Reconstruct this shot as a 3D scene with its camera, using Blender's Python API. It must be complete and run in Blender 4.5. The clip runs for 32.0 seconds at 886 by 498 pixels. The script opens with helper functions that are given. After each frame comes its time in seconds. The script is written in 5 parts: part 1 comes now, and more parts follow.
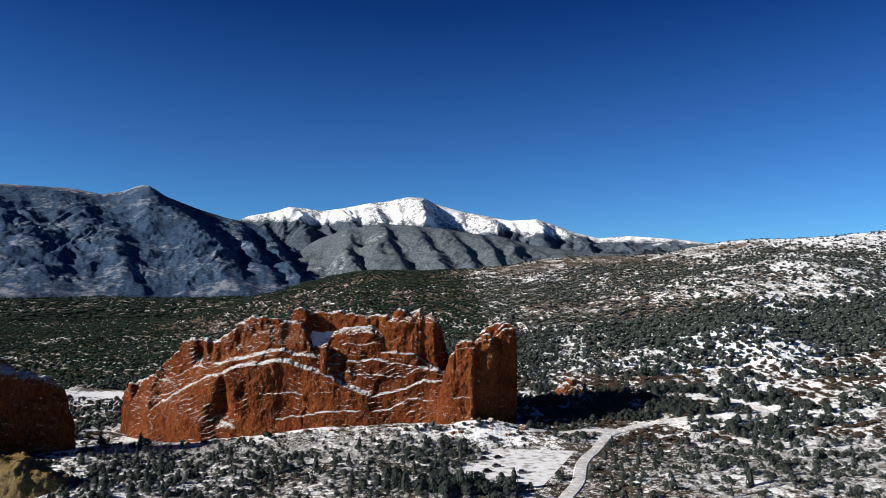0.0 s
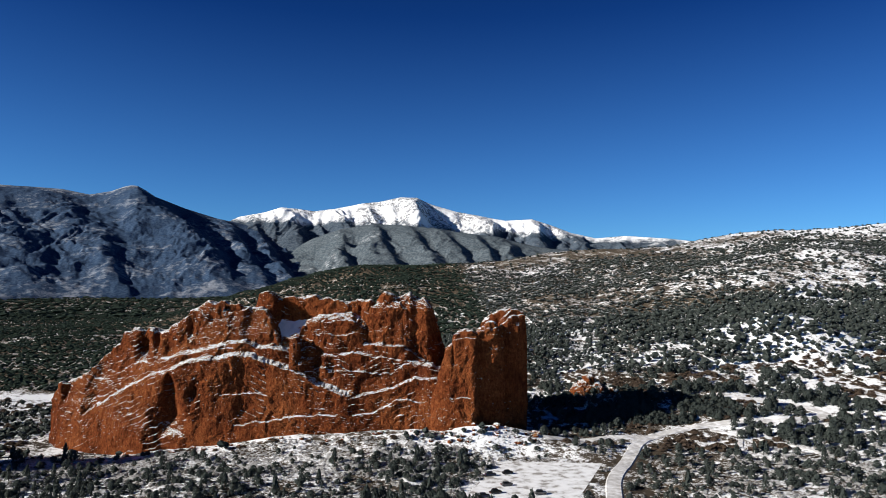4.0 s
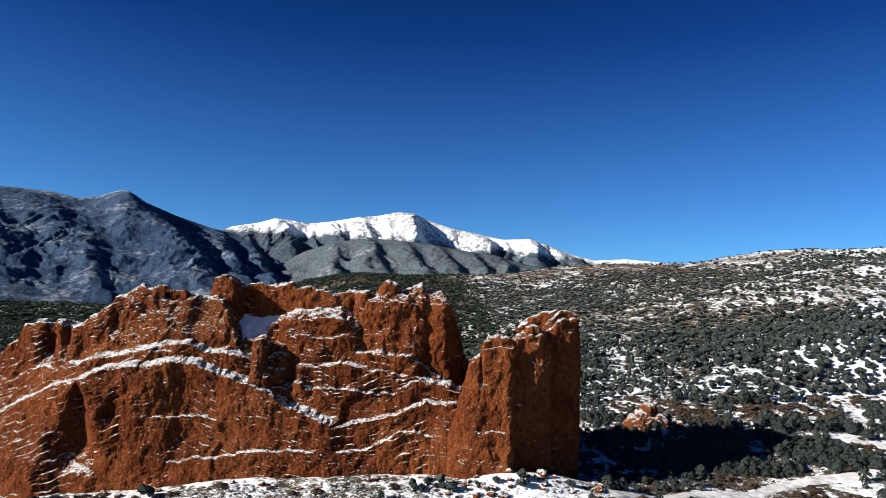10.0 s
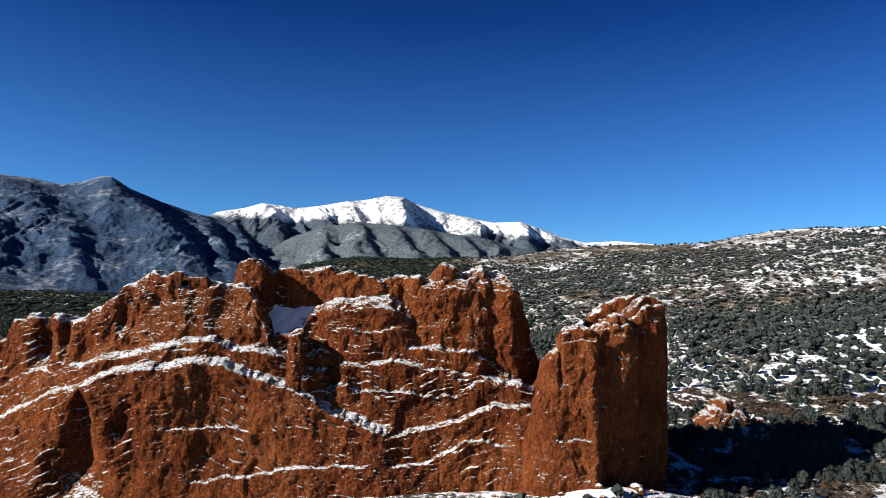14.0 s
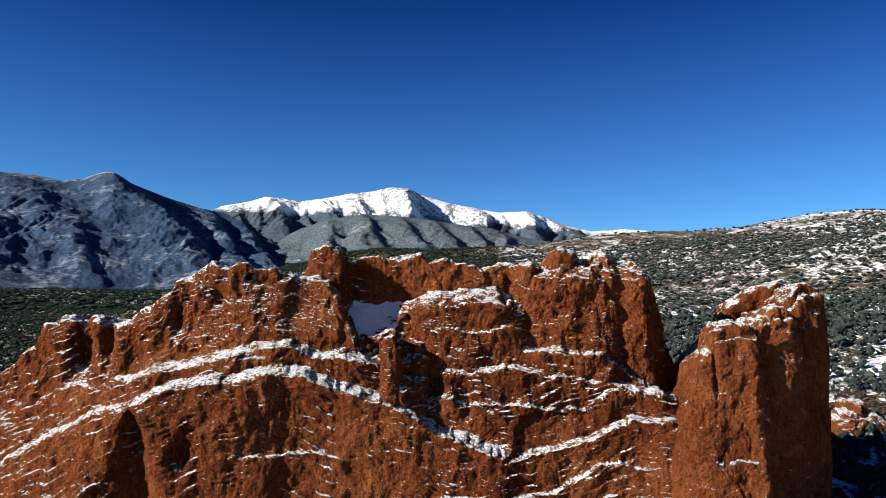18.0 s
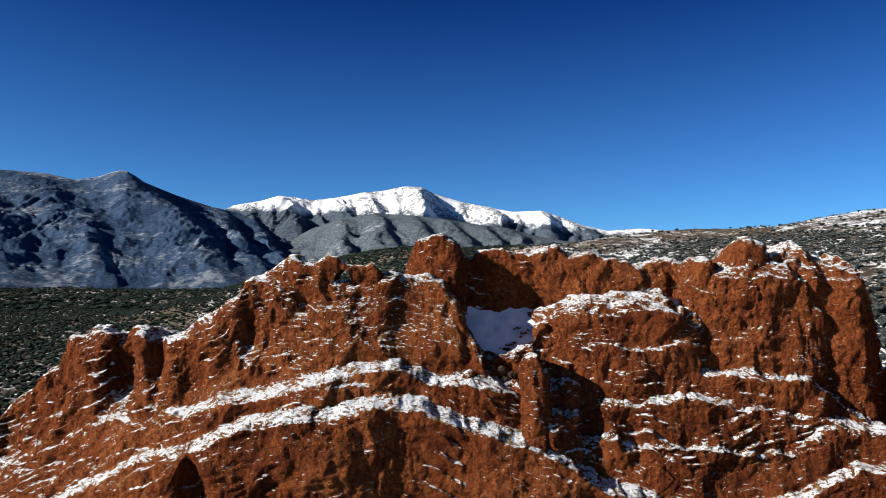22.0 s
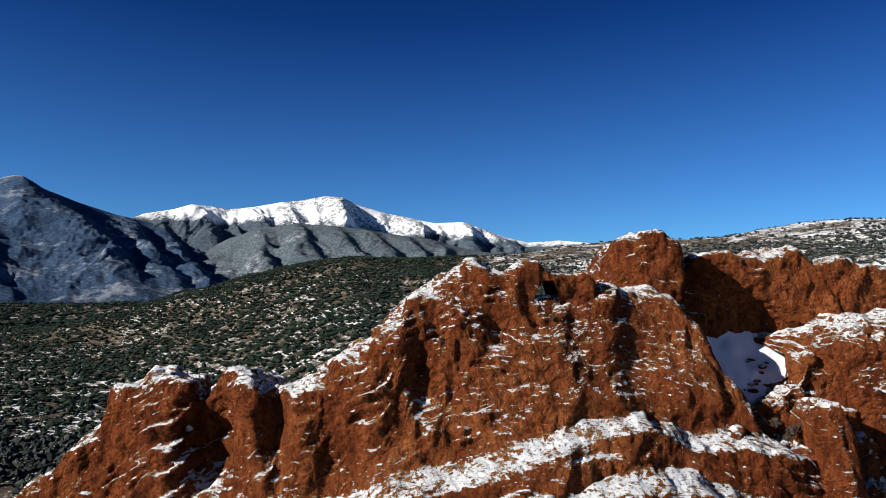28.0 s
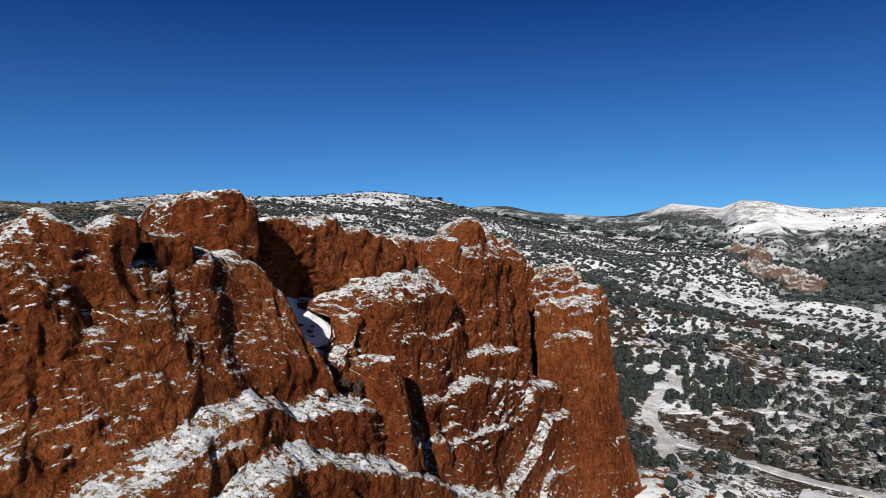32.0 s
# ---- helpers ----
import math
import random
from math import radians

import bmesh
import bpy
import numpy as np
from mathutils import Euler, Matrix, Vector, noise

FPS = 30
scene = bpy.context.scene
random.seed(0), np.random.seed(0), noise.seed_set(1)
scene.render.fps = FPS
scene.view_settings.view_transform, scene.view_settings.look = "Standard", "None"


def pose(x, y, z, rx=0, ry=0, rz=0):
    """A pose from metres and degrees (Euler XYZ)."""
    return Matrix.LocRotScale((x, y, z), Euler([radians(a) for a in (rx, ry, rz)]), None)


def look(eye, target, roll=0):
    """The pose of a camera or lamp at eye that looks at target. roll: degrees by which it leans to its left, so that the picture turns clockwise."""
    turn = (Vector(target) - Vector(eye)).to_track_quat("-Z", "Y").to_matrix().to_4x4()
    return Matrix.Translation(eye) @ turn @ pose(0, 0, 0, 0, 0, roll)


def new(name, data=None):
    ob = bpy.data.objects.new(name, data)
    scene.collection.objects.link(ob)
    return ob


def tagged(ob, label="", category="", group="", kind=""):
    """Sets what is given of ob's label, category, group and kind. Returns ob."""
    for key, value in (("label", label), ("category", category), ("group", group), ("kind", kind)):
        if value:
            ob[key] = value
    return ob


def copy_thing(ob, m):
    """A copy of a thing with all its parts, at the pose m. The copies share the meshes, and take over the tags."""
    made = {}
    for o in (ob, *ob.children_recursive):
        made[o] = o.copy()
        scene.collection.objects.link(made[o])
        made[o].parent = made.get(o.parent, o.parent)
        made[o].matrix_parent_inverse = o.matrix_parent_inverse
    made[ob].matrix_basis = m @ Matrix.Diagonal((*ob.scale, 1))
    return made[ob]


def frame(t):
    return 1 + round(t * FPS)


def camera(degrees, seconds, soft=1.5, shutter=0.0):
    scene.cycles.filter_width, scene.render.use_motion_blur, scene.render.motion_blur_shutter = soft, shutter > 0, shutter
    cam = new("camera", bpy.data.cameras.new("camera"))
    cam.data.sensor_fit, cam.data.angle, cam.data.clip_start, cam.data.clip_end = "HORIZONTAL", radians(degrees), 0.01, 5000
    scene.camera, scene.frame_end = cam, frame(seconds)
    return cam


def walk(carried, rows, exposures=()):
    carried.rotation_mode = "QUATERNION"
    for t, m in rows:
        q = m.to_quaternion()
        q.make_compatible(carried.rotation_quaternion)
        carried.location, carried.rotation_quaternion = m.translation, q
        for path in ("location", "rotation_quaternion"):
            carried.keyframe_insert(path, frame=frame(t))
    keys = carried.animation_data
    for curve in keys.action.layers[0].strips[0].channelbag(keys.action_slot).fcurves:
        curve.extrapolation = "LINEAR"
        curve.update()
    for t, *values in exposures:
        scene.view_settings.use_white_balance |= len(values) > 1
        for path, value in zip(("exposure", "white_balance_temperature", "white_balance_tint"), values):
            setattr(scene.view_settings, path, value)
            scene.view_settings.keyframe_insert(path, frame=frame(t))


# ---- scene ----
cam = camera(65.4, 32.0, soft=0.35)
PATH = [
    (0, (2.187, 2.26, 98.232), (2.178, 4.257, 98.353), 0.5),
    (0.5, (1.987, 11.764, 96.908), (1.981, 13.76, 97.028), 0.4),
    (1, (1.888, 21.105, 95.511), (1.884, 23.101, 95.633), 0.4),
    (1.5, (1.543, 29.921, 93.9), (1.542, 31.917, 94.027), 0.4),
    (2, (1.392, 38.266, 92.175), (1.393, 40.262, 92.309), 0.4),
    (2.5, (1.475, 46.544, 90.717), (1.479, 48.539, 90.855), 0.4),
    (3, (1.697, 55.056, 89.351), (1.703, 57.051, 89.488), 0.3),
    (3.5, (1.702, 63.936, 87.786), (1.709, 65.931, 87.919), 0.3),
    (5.5, (2.128, 99.98, 82.957), (2.135, 101.976, 83.083), 0.4),
    (6, (1.998, 108.823, 81.888), (2.006, 110.819, 82.014), 0.5),
    (6.5, (1.84, 117.621, 80.512), (1.849, 119.617, 80.639), 0.6),
    (7, (1.724, 126.535, 79.232), (1.732, 128.531, 79.362), 0.7),
    (7.5, (1.317, 135.645, 78.244), (1.325, 137.64, 78.376), 0.8),
    (8, (0.359, 144.28, 77.112), (0.368, 146.275, 77.249), 1.0),
    (8.5, (-1.078, 152.074, 76.289), (-1.071, 154.069, 76.431), 1.4),
    (9, (-3.392, 158.647, 76.005), (-3.385, 160.641, 76.157), 1.8),
    (9.5, (-6.081, 164.283, 75.771), (-6.068, 166.275, 75.941), 2.0),
    (10, (-9.227, 169.361, 75.74), (-9.205, 171.352, 75.927), 2.2),
    (10.5, (-12.224, 173.315, 75.83), (-12.192, 175.305, 76.028), 2.1),
    (11, (-15.031, 177.714, 76.03), (-14.99, 179.704, 76.229), 1.9),
    (11.5, (-17.653, 181.648, 76.086), (-17.603, 183.638, 76.28), 1.6),
    (12, (-20.126, 186.093, 76.201), (-20.069, 188.084, 76.384), 1.4),
    (12.5, (-23.012, 191.083, 76.171), (-22.95, 193.075, 76.339), 1.3),
    (13, (-26.098, 196.589, 76.16), (-26.035, 198.582, 76.315), 1.4),
    (13.5, (-29.691, 202.123, 76.288), (-29.627, 204.117, 76.433), 1.5),
    (15.5, (-44.871, 220.729, 76.25), (-44.803, 222.723, 76.389), 1.3),
    (16, (-48.411, 225.142, 76.14), (-48.343, 227.136, 76.276), 1.1),
    (16.5, (-51.756, 229.875, 76.082), (-51.689, 231.869, 76.213), 0.9),
    (17, (-55.429, 235.396, 76.079), (-55.363, 237.391, 76.204), 0.8),
    (17.5, (-58.636, 240.368, 76.039), (-58.573, 242.363, 76.16), 0.6),
    (18, (-61.835, 245.427, 76.017), (-61.775, 247.423, 76.134), 0.6),
    (18.5, (-65.024, 250.607, 76.078), (-64.967, 252.603, 76.193), 0.6),
    (19, (-68.254, 255.851, 76.071), (-68.201, 257.847, 76.185), 0.7),
    (19.5, (-71.475, 261.22, 76.062), (-71.425, 263.216, 76.178), 0.7),
    (20, (-74.831, 266.587, 76.161), (-74.785, 268.583, 76.277), 0.7),
    (20.5, (-77.993, 271.929, 76.227), (-77.952, 273.925, 76.343), 0.7),
    (21, (-81.231, 277.288, 76.253), (-81.193, 279.284, 76.371), 0.7),
    (21.5, (-84.513, 282.903, 76.224), (-84.478, 284.899, 76.341), 0.7),
    (22, (-87.697, 288.688, 76.314), (-87.665, 290.685, 76.43), 0.7),
    (22.5, (-90.977, 294.945, 76.325), (-90.948, 296.941, 76.44), 0.7),
    (23, (-94.136, 300.873, 76.391), (-94.111, 302.87, 76.505), 0.6),
    (23.5, (-97.126, 306.702, 76.484), (-97.105, 308.698, 76.598), 0.5),
    (24, (-99.851, 312.667, 76.549), (-99.833, 314.663, 76.666), 0.2),
    (24.5, (-102.587, 318.17, 76.642), (-102.572, 320.167, 76.765), 0.1),
    (25, (-105.35, 322.651, 76.727), (-105.337, 324.646, 76.861), 0.2),
    (25.5, (-108.499, 325.952, 76.691), (-108.489, 327.946, 76.841), 0.4),
    (26, (-112.295, 328.231, 76.594), (-112.285, 330.225, 76.755), 0.6),
    (26.5, (-116.628, 329.744, 76.795), (-116.616, 331.737, 76.961), 0.6),
    (28.5, (-133.337, 335.017, 76.958), (-132.907, 336.966, 77.097), 0.1),
    (29, (-136.817, 337.222, 76.898), (-136.228, 339.129, 77.024), -0.2),
    (29.5, (-140.084, 339.882, 76.913), (-139.335, 341.733, 77.028), -0.2),
    (30, (-142.888, 342.782, 76.911), (-141.963, 344.553, 77.014), -0.3),
    (30.5, (-145.225, 346.125, 76.862), (-144.123, 347.792, 76.956), -0.3),
    (31, (-147.036, 349.482, 76.751), (-145.721, 350.987, 76.835), -0.3),
    (31.5, (-148.14, 352.892, 76.703), (-146.61, 354.178, 76.776), -0.4),
    (32, (-148.423, 356.701, 76.636), (-146.709, 357.729, 76.699), -0.4),
]
walk(cam, [(t, look(eye, target, roll)) for t, eye, target, roll in PATH],
     exposures=((0, 0.64), (6, 0.68), (9, 0.78), (11, 0.88), (17, 0.88), (20, 0.84), (24, 0.74), (26, 0.7), (28.5, 0.62), (30, 0.48), (32, 0.27)))

# ---------------------------------------------------------------- light
SUN_TO = Vector((-0.858, -0.308, 0.407)).normalized()
world = bpy.data.worlds.new("world")
scene.world = world
world.use_nodes = True
wn = world.node_tree.nodes
sky = wn.new("ShaderNodeTexSky")
sky.sky_type = "NISHITA"
sky.sun_disc = False
sky.sun_elevation = radians(24)
sky.sun_rotation = math.atan2(SUN_TO.x, SUN_TO.y)
sky.altitude = 500
sky.air_density, sky.dust_density, sky.ozone_density = 1.0, 0.02, 2.0
deep = wn.new("ShaderNodeMix")
deep.data_type, deep.blend_type = "RGBA", "MULTIPLY"
deep.inputs[0].default_value = 1.0
deep.inputs[7].default_value = (0.195, 0.507, 1.0, 1.0)
world.node_tree.links.new(sky.outputs[0], deep.inputs[6])
aim = wn.new("ShaderNodeTexCoord")
aim_xyz = wn.new("ShaderNodeSeparateXYZ")
zenith = wn.new("ShaderNodeValToRGB")
zenith.color_ramp.elements[0].position, zenith.color_ramp.elements[0].color = 0.03, (2.0, 1.8, 1.6, 1)
zenith.color_ramp.elements[1].position, zenith.color_ramp.elements[1].color = 0.38, (0.26, 0.5, 0.72, 1)
zenith.color_ramp.elements.new(0.6).color = (0.07, 0.16, 0.3, 1)
zenith.color_ramp.elements.new(1.0).color = (0.03, 0.08, 0.18, 1)
shade = wn.new("ShaderNodeMix")
shade.data_type, shade.blend_type = "RGBA", "MULTIPLY"
shade.inputs[0].default_value = 1.0
world.node_tree.links.new(aim.outputs["Generated"], aim_xyz.inputs[0])
world.node_tree.links.new(aim_xyz.outputs[2], zenith.inputs[0])
world.node_tree.links.new(deep.outputs[2], shade.inputs[6])
world.node_tree.links.new(zenith.outputs[0], shade.inputs[7])
world.node_tree.links.new(shade.outputs[2], wn["Background"].inputs[0])
wn["Background"].inputs[1].default_value = 0.05
sun = new("sun", bpy.data.lights.new("sun", "SUN"))
sun.data.energy, sun.data.angle, sun.data.color = 5.0, radians(0.5), (1.0, 0.94, 0.85)
sun.matrix_world = look(SUN_TO * 900, (0, 0, 0))


# ---------------------------------------------------------------- noise
def lattice(ix, iy, iz, seed):
    h = (ix * 374761393 + iy * 668265263 + iz * 2147483647 + seed * 974634777) & 0xFFFFFFFF
    h = ((h ^ (h >> 13)) * 1274126177) & 0xFFFFFFFF
    return ((h ^ (h >> 16)) & 0xFFFF) / 32767.5 - 1.0


def vnoise(x, y, z=0.0, seed=0, sharp=False):
    """Smooth value noise, -1 to 1, on arrays."""
    x, y, z = np.broadcast_arrays(np.asarray(x, float), np.asarray(y, float), np.asarray(z, float))
    fx, fy, fz = np.floor(x), np.floor(y), np.floor(z)
    ix, iy, iz = fx.astype(np.int64), fy.astype(np.int64), fz.astype(np.int64)
    u, v, w = x - fx, y - fy, z - fz
    if not sharp:
        u, v, w = (a * a * a * (a * (a * 6 - 15) + 10) for a in (u, v, w))
    out = 0.0
    for dx, wx in ((0, 1 - u), (1, u)):
        for dy, wy in ((0, 1 - v), (1, v)):
            for dz, wz in ((0, 1 - w), (1, w)):
                out = out + lattice(ix + dx, iy + dy, iz + dz, seed) * wx * wy * wz
    return out


def fbm(x, y, z=0.0, octaves=4, seed=0, gain=0.5):
    total, amp = 0.0, 1.0
    for k in range(octaves):
        total = total + amp * vnoise(np.asarray(x) * 2.03 ** k, np.asarray(y) * 2.03 ** k, np.asarray(z) * 2.03 ** k, seed + k * 17)
        amp *= gain
    return total


def ridged(x, y, z=0.0, octaves=4, seed=0, soft=0.0):
    total, amp = 0.0, 1.0
    for k in range(octaves):
        n = 1 - np.sqrt(vnoise(np.asarray(x) * 2.1 ** k, np.asarray(y) * 2.1 ** k, np.asarray(z) * 2.1 ** k, seed + k * 31) ** 2 + soft) * 2
        total = total + amp * n
        amp *= 0.5
    return total / 1.9


def step(a, b, v):
    q = np.clip((np.asarray(v, float) - a) / (b - a), 0, 1)
    return q * q * (3 - 2 * q)


def line(points):
    """A smooth profile through (x, value) stations."""
    xs, vs = [p[0] for p in points], [p[1] for p in points]
    return lambda x: np.interp(x, xs, vs)


# ---------------------------------------------------------------- mesh helpers
def grid_mesh(name, P, material, smooth=True, flip=False):
    """A mesh from an array of rows x columns x 3."""
    nr, nc = P.shape[:2]
    idx = np.arange(nr * nc).reshape(nr, nc)
    a, b, c, d = idx[:-1, :-1], idx[:-1, 1:], idx[1:, 1:], idx[1:, :-1]
    q = np.stack((a, d, c, b) if flip else (a, b, c, d), -1).reshape(-1, 4)
    return raw_mesh(name, P.reshape(-1, 3), q, material, smooth)


def raw_mesh(name, verts, faces, material, smooth=False):
    verts, faces = np.asarray(verts, np.float32), np.asarray(faces, np.int32)
    m = bpy.data.meshes.new(name)
    n, k = faces.shape
    m.vertices.add(len(verts))
    m.vertices.foreach_set("co", verts.ravel())
    m.loops.add(n * k)
    m.loops.foreach_set("vertex_index", faces.ravel())
    m.polygons.add(n)
    m.polygons.foreach_set("loop_start", np.arange(n, dtype=np.int32) * k)
    m.polygons.foreach_set("loop_total", np.full(n, k, np.int32))
    m.polygons.foreach_set("use_smooth", np.full(n, smooth))
    m.update(calc_edges=True)
    m.validate()
    if material:
        m.materials.append(material)
    return m


def thing(name, label, category, group="", kind="", at=(0, 0, 0)):
    ob = new(name)
    ob.location = at
    return tagged(ob, label, category, group, kind)


def part_mesh(name, mesh, parent, label=""):
    ob = new(name, mesh)
    ob.parent = parent
    ob.matrix_parent_inverse = Matrix.Translation(parent.location).inverted()
    return tagged(ob, label)


def part(name, bm, material, parent, label=""):
    m = bpy.data.meshes.new(name)
    bm.to_mesh(m)
    bm.free()
    m.materials.append(material)
    return part_mesh(name, m, parent, label)


# ---------------------------------------------------------------- materials
def mat(name, rough=0.85):
    m = bpy.data.materials.new(name)
    m.use_nodes = True
    nt = m.node_tree
    bsdf = nt.nodes["Principled BSDF"]
    bsdf.inputs["Roughness"].default_value = rough
    bsdf.inputs["Specular IOR Level"].default_value = 0.25 if rough < 0.8 else 0.04
    return m, nt, bsdf


def noise_node(nt, scale, detail=4.0, stretch=None, rough=0.55):
    n = nt.nodes.new("ShaderNodeTexNoise")
    n.inputs["Scale"].default_value, n.inputs["Detail"].default_value, n.inputs["Roughness"].default_value = scale, detail, rough
    geo = nt.nodes.new("ShaderNodeNewGeometry")
    if stretch:
        mp = nt.nodes.new("ShaderNodeMapping")
        mp.inputs["Scale"].default_value = stretch
        nt.links.new(geo.outputs["Position"], mp.inputs["Vector"])
        nt.links.new(mp.outputs[0], n.inputs["Vector"])
    else:
        nt.links.new(geo.outputs["Position"], n.inputs["Vector"])
    return n.outputs["Fac"]


def ramp(nt, fac, stops):
    r = nt.nodes.new("ShaderNodeValToRGB")
    el = r.color_ramp.elements
    while len(el) < len(stops):
        el.new(0.5)
    for e, (p, c) in zip(el, stops):
        e.position, e.color = p, (*c, 1) if len(c) == 3 else c
    nt.links.new(fac, r.inputs[0])
    return r.outputs[0]


def mixed(nt, fac, a, b):
    n = nt.nodes.new("ShaderNodeMix")
    n.data_type = "RGBA"
    for sock, v in ((n.inputs[0], fac), (n.inputs[6], a), (n.inputs[7], b)):
        if isinstance(v, tuple):
            sock.default_value = (*v, 1)
        elif isinstance(v, (int, float)):
            sock.default_value = v
        else:
            nt.links.new(v, sock)
    return n.outputs[2]


def calc(nt, op, a, b=0.0, c=None, clamp=False):
    n = nt.nodes.new("ShaderNodeMath")
    n.operation, n.use_clamp = op, clamp
    for sock, v in zip(n.inputs, (a, b, c)):
        if v is None:
            continue
        if isinstance(v, (int, float)):
            sock.default_value = v
        else:
            nt.links.new(v, sock)
    return n.outputs[0]


def up(nt):
    """How far the surface faces up, and its height."""
    geo = nt.nodes.new("ShaderNodeNewGeometry")
    s = nt.nodes.new("ShaderNodeSeparateXYZ")
    nt.links.new(geo.outputs["Normal"], s.inputs[0])
    p = nt.nodes.new("ShaderNodeSeparateXYZ")
    nt.links.new(geo.outputs["Position"], p.inputs[0])
    return s.outputs[2], p.outputs[2]


def bump(nt, bsdf, height, strength, dist):
    b = nt.nodes.new("ShaderNodeBump")
    b.inputs["Strength"].default_value, b.inputs["Distance"].default_value = strength, dist
    nt.links.new(height, b.inputs["Height"])
    nt.links.new(b.outputs[0], bsdf.inputs["Normal"])


SNOW = (0.79, 0.81, 0.84)


def rock_material(name, dark, mid, light, snow_from=0.62, flecks=0.68):
    m, nt, bsdf = mat(name, 0.9)
    big = noise_node(nt, 0.05, 4)
    streak = noise_node(nt, 0.9, 6, (1, 1, 0.34), 0.62)
    fine = noise_node(nt, 1.6, 6, (1, 1, 0.85), 0.65)
    base = ramp(nt, calc(nt, "ADD", calc(nt, "MULTIPLY", big, 0.45), calc(nt, "MULTIPLY", streak, 0.55)), ((0.38, dark), (0.5, mid), (0.62, light)))
    # Crevice shade painted in: low spots of the fine relief turn near black.
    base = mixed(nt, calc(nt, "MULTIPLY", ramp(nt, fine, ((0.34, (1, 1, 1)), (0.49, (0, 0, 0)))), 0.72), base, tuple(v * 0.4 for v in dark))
    # blocks between joints
    wob = nt.nodes.new("ShaderNodeTexNoise")
    wob.inputs["Scale"].default_value, wob.inputs["Detail"].default_value = 0.35, 3.0
    shift = nt.nodes.new("ShaderNodeVectorMath")
    shift.operation = "MULTIPLY_ADD"
    shift.inputs[1].default_value = (2.4, 2.4, 2.4)
    place = nt.nodes.new("ShaderNodeNewGeometry")
    nt.links.new(place.outputs["Position"], wob.inputs["Vector"])
    nt.links.new(wob.outputs["Color"], shift.inputs[0])
    nt.links.new(place.outputs["Position"], shift.inputs[2])
    flat = nt.nodes.new("ShaderNodeMapping")
    flat.inputs["Scale"].default_value = (1, 1, 1.15)
    nt.links.new(shift.outputs[0], flat.inputs["Vector"])
    joint = nt.nodes.new("ShaderNodeTexVoronoi")
    joint.feature = "DISTANCE_TO_EDGE"
    block = nt.nodes.new("ShaderNodeTexVoronoi")
    for v in (joint, block):
        v.inputs["Scale"].default_value = 0.42
        nt.links.new(flat.outputs[0], v.inputs["Vector"])
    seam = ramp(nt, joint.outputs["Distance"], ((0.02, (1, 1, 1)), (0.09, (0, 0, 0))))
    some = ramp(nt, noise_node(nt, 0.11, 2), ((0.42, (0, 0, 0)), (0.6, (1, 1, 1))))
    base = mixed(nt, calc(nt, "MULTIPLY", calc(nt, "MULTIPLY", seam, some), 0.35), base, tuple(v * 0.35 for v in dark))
    tone = nt.nodes.new("ShaderNodeSeparateColor")
    nt.links.new(block.outputs["Color"], tone.inputs[0])
    base = mixed(nt, calc(nt, "MULTIPLY", tone.outputs[0], 0.3), base, dark)
    nz, _ = up(nt)
    # thin lenses of snow along the bedding
    geo = nt.nodes.new("ShaderNodeNewGeometry")
    xyz = nt.nodes.new("ShaderNodeSeparateXYZ")
    nt.links.new(geo.outputs["Position"], xyz.inputs[0])
    bed = nt.nodes.new("ShaderNodeAttribute")
    bed.attribute_name = "strata"
    along = nt.nodes.new("ShaderNodeCombineXYZ")
    for k, v in enumerate((xyz.outputs[0], xyz.outputs[1], calc(nt, "MULTIPLY", bed.outputs["Fac"], 4.4))):
        nt.links.new(v, along.inputs[k])
    lens = nt.nodes.new("ShaderNodeTexNoise")
    lens.inputs["Scale"].default_value, lens.inputs["Detail"].default_value, lens.inputs["Roughness"].default_value = 0.66, 3.0, 0.62
    nt.links.new(along.outputs[0], lens.inputs["Vector"])
    fleck = ramp(nt, lens.outputs["Fac"], ((0.585, (0, 0, 0)), (0.63, (flecks, flecks, flecks))))
    fleck = calc(nt, "MULTIPLY", fleck, ramp(nt, noise_node(nt, 0.09, 3), ((0.4, (0.35, 0.35, 0.35)), (0.58, (1, 1, 1)))))
    ragged = calc(nt, "ADD", calc(nt, "MULTIPLY", calc(nt, "SUBTRACT", noise_node(nt, 0.16, 3), 0.5), 0.9), calc(nt, "MULTIPLY", calc(nt, "SUBTRACT", noise_node(nt, 1.5, 4, (1, 1, 1.6), 0.65), 0.5), 2.1))
    lie = calc(nt, "ADD", calc(nt, "MULTIPLY", nz, 1.3), calc(nt, "ADD", ragged, fleck))
    straw = calc(nt, "MULTIPLY", ramp(nt, lie, ((snow_from - 0.2, (0, 0, 0)), (snow_from - 0.06, (1, 1, 1)))), ramp(nt, noise_node(nt, 2.6, 3), ((0.46, (0, 0, 0)), (0.54, (0.8, 0.8, 0.8)))))
    base = mixed(nt, straw, base, (0.42, 0.27, 0.1))
    cover = ramp(nt, lie, ((snow_from, (0, 0, 0)), (snow_from + 0.06, (1, 1, 1))))
    rubble = ramp(nt, noise_node(nt, 1.3, 6, (1, 1, 1.8), 0.74), ((0.41, (0.0, 0.0, 0.0)), (0.45, (1, 1, 1))))
    seams = nt.nodes.new("ShaderNodeTexNoise")
    seams.inputs["Scale"].default_value, seams.inputs["Detail"].default_value, seams.inputs["Roughness"].default_value = 0.4, 6.0, 0.72
    nt.links.new(along.outputs[0], seams.inputs["Vector"])
    streaky = ramp(nt, seams.outputs["Fac"], ((0.41, (0, 0, 0)), (0.455, (1, 1, 1))))
    cover = calc(nt, "MULTIPLY", cover, calc(nt, "MULTIPLY", rubble, streaky))
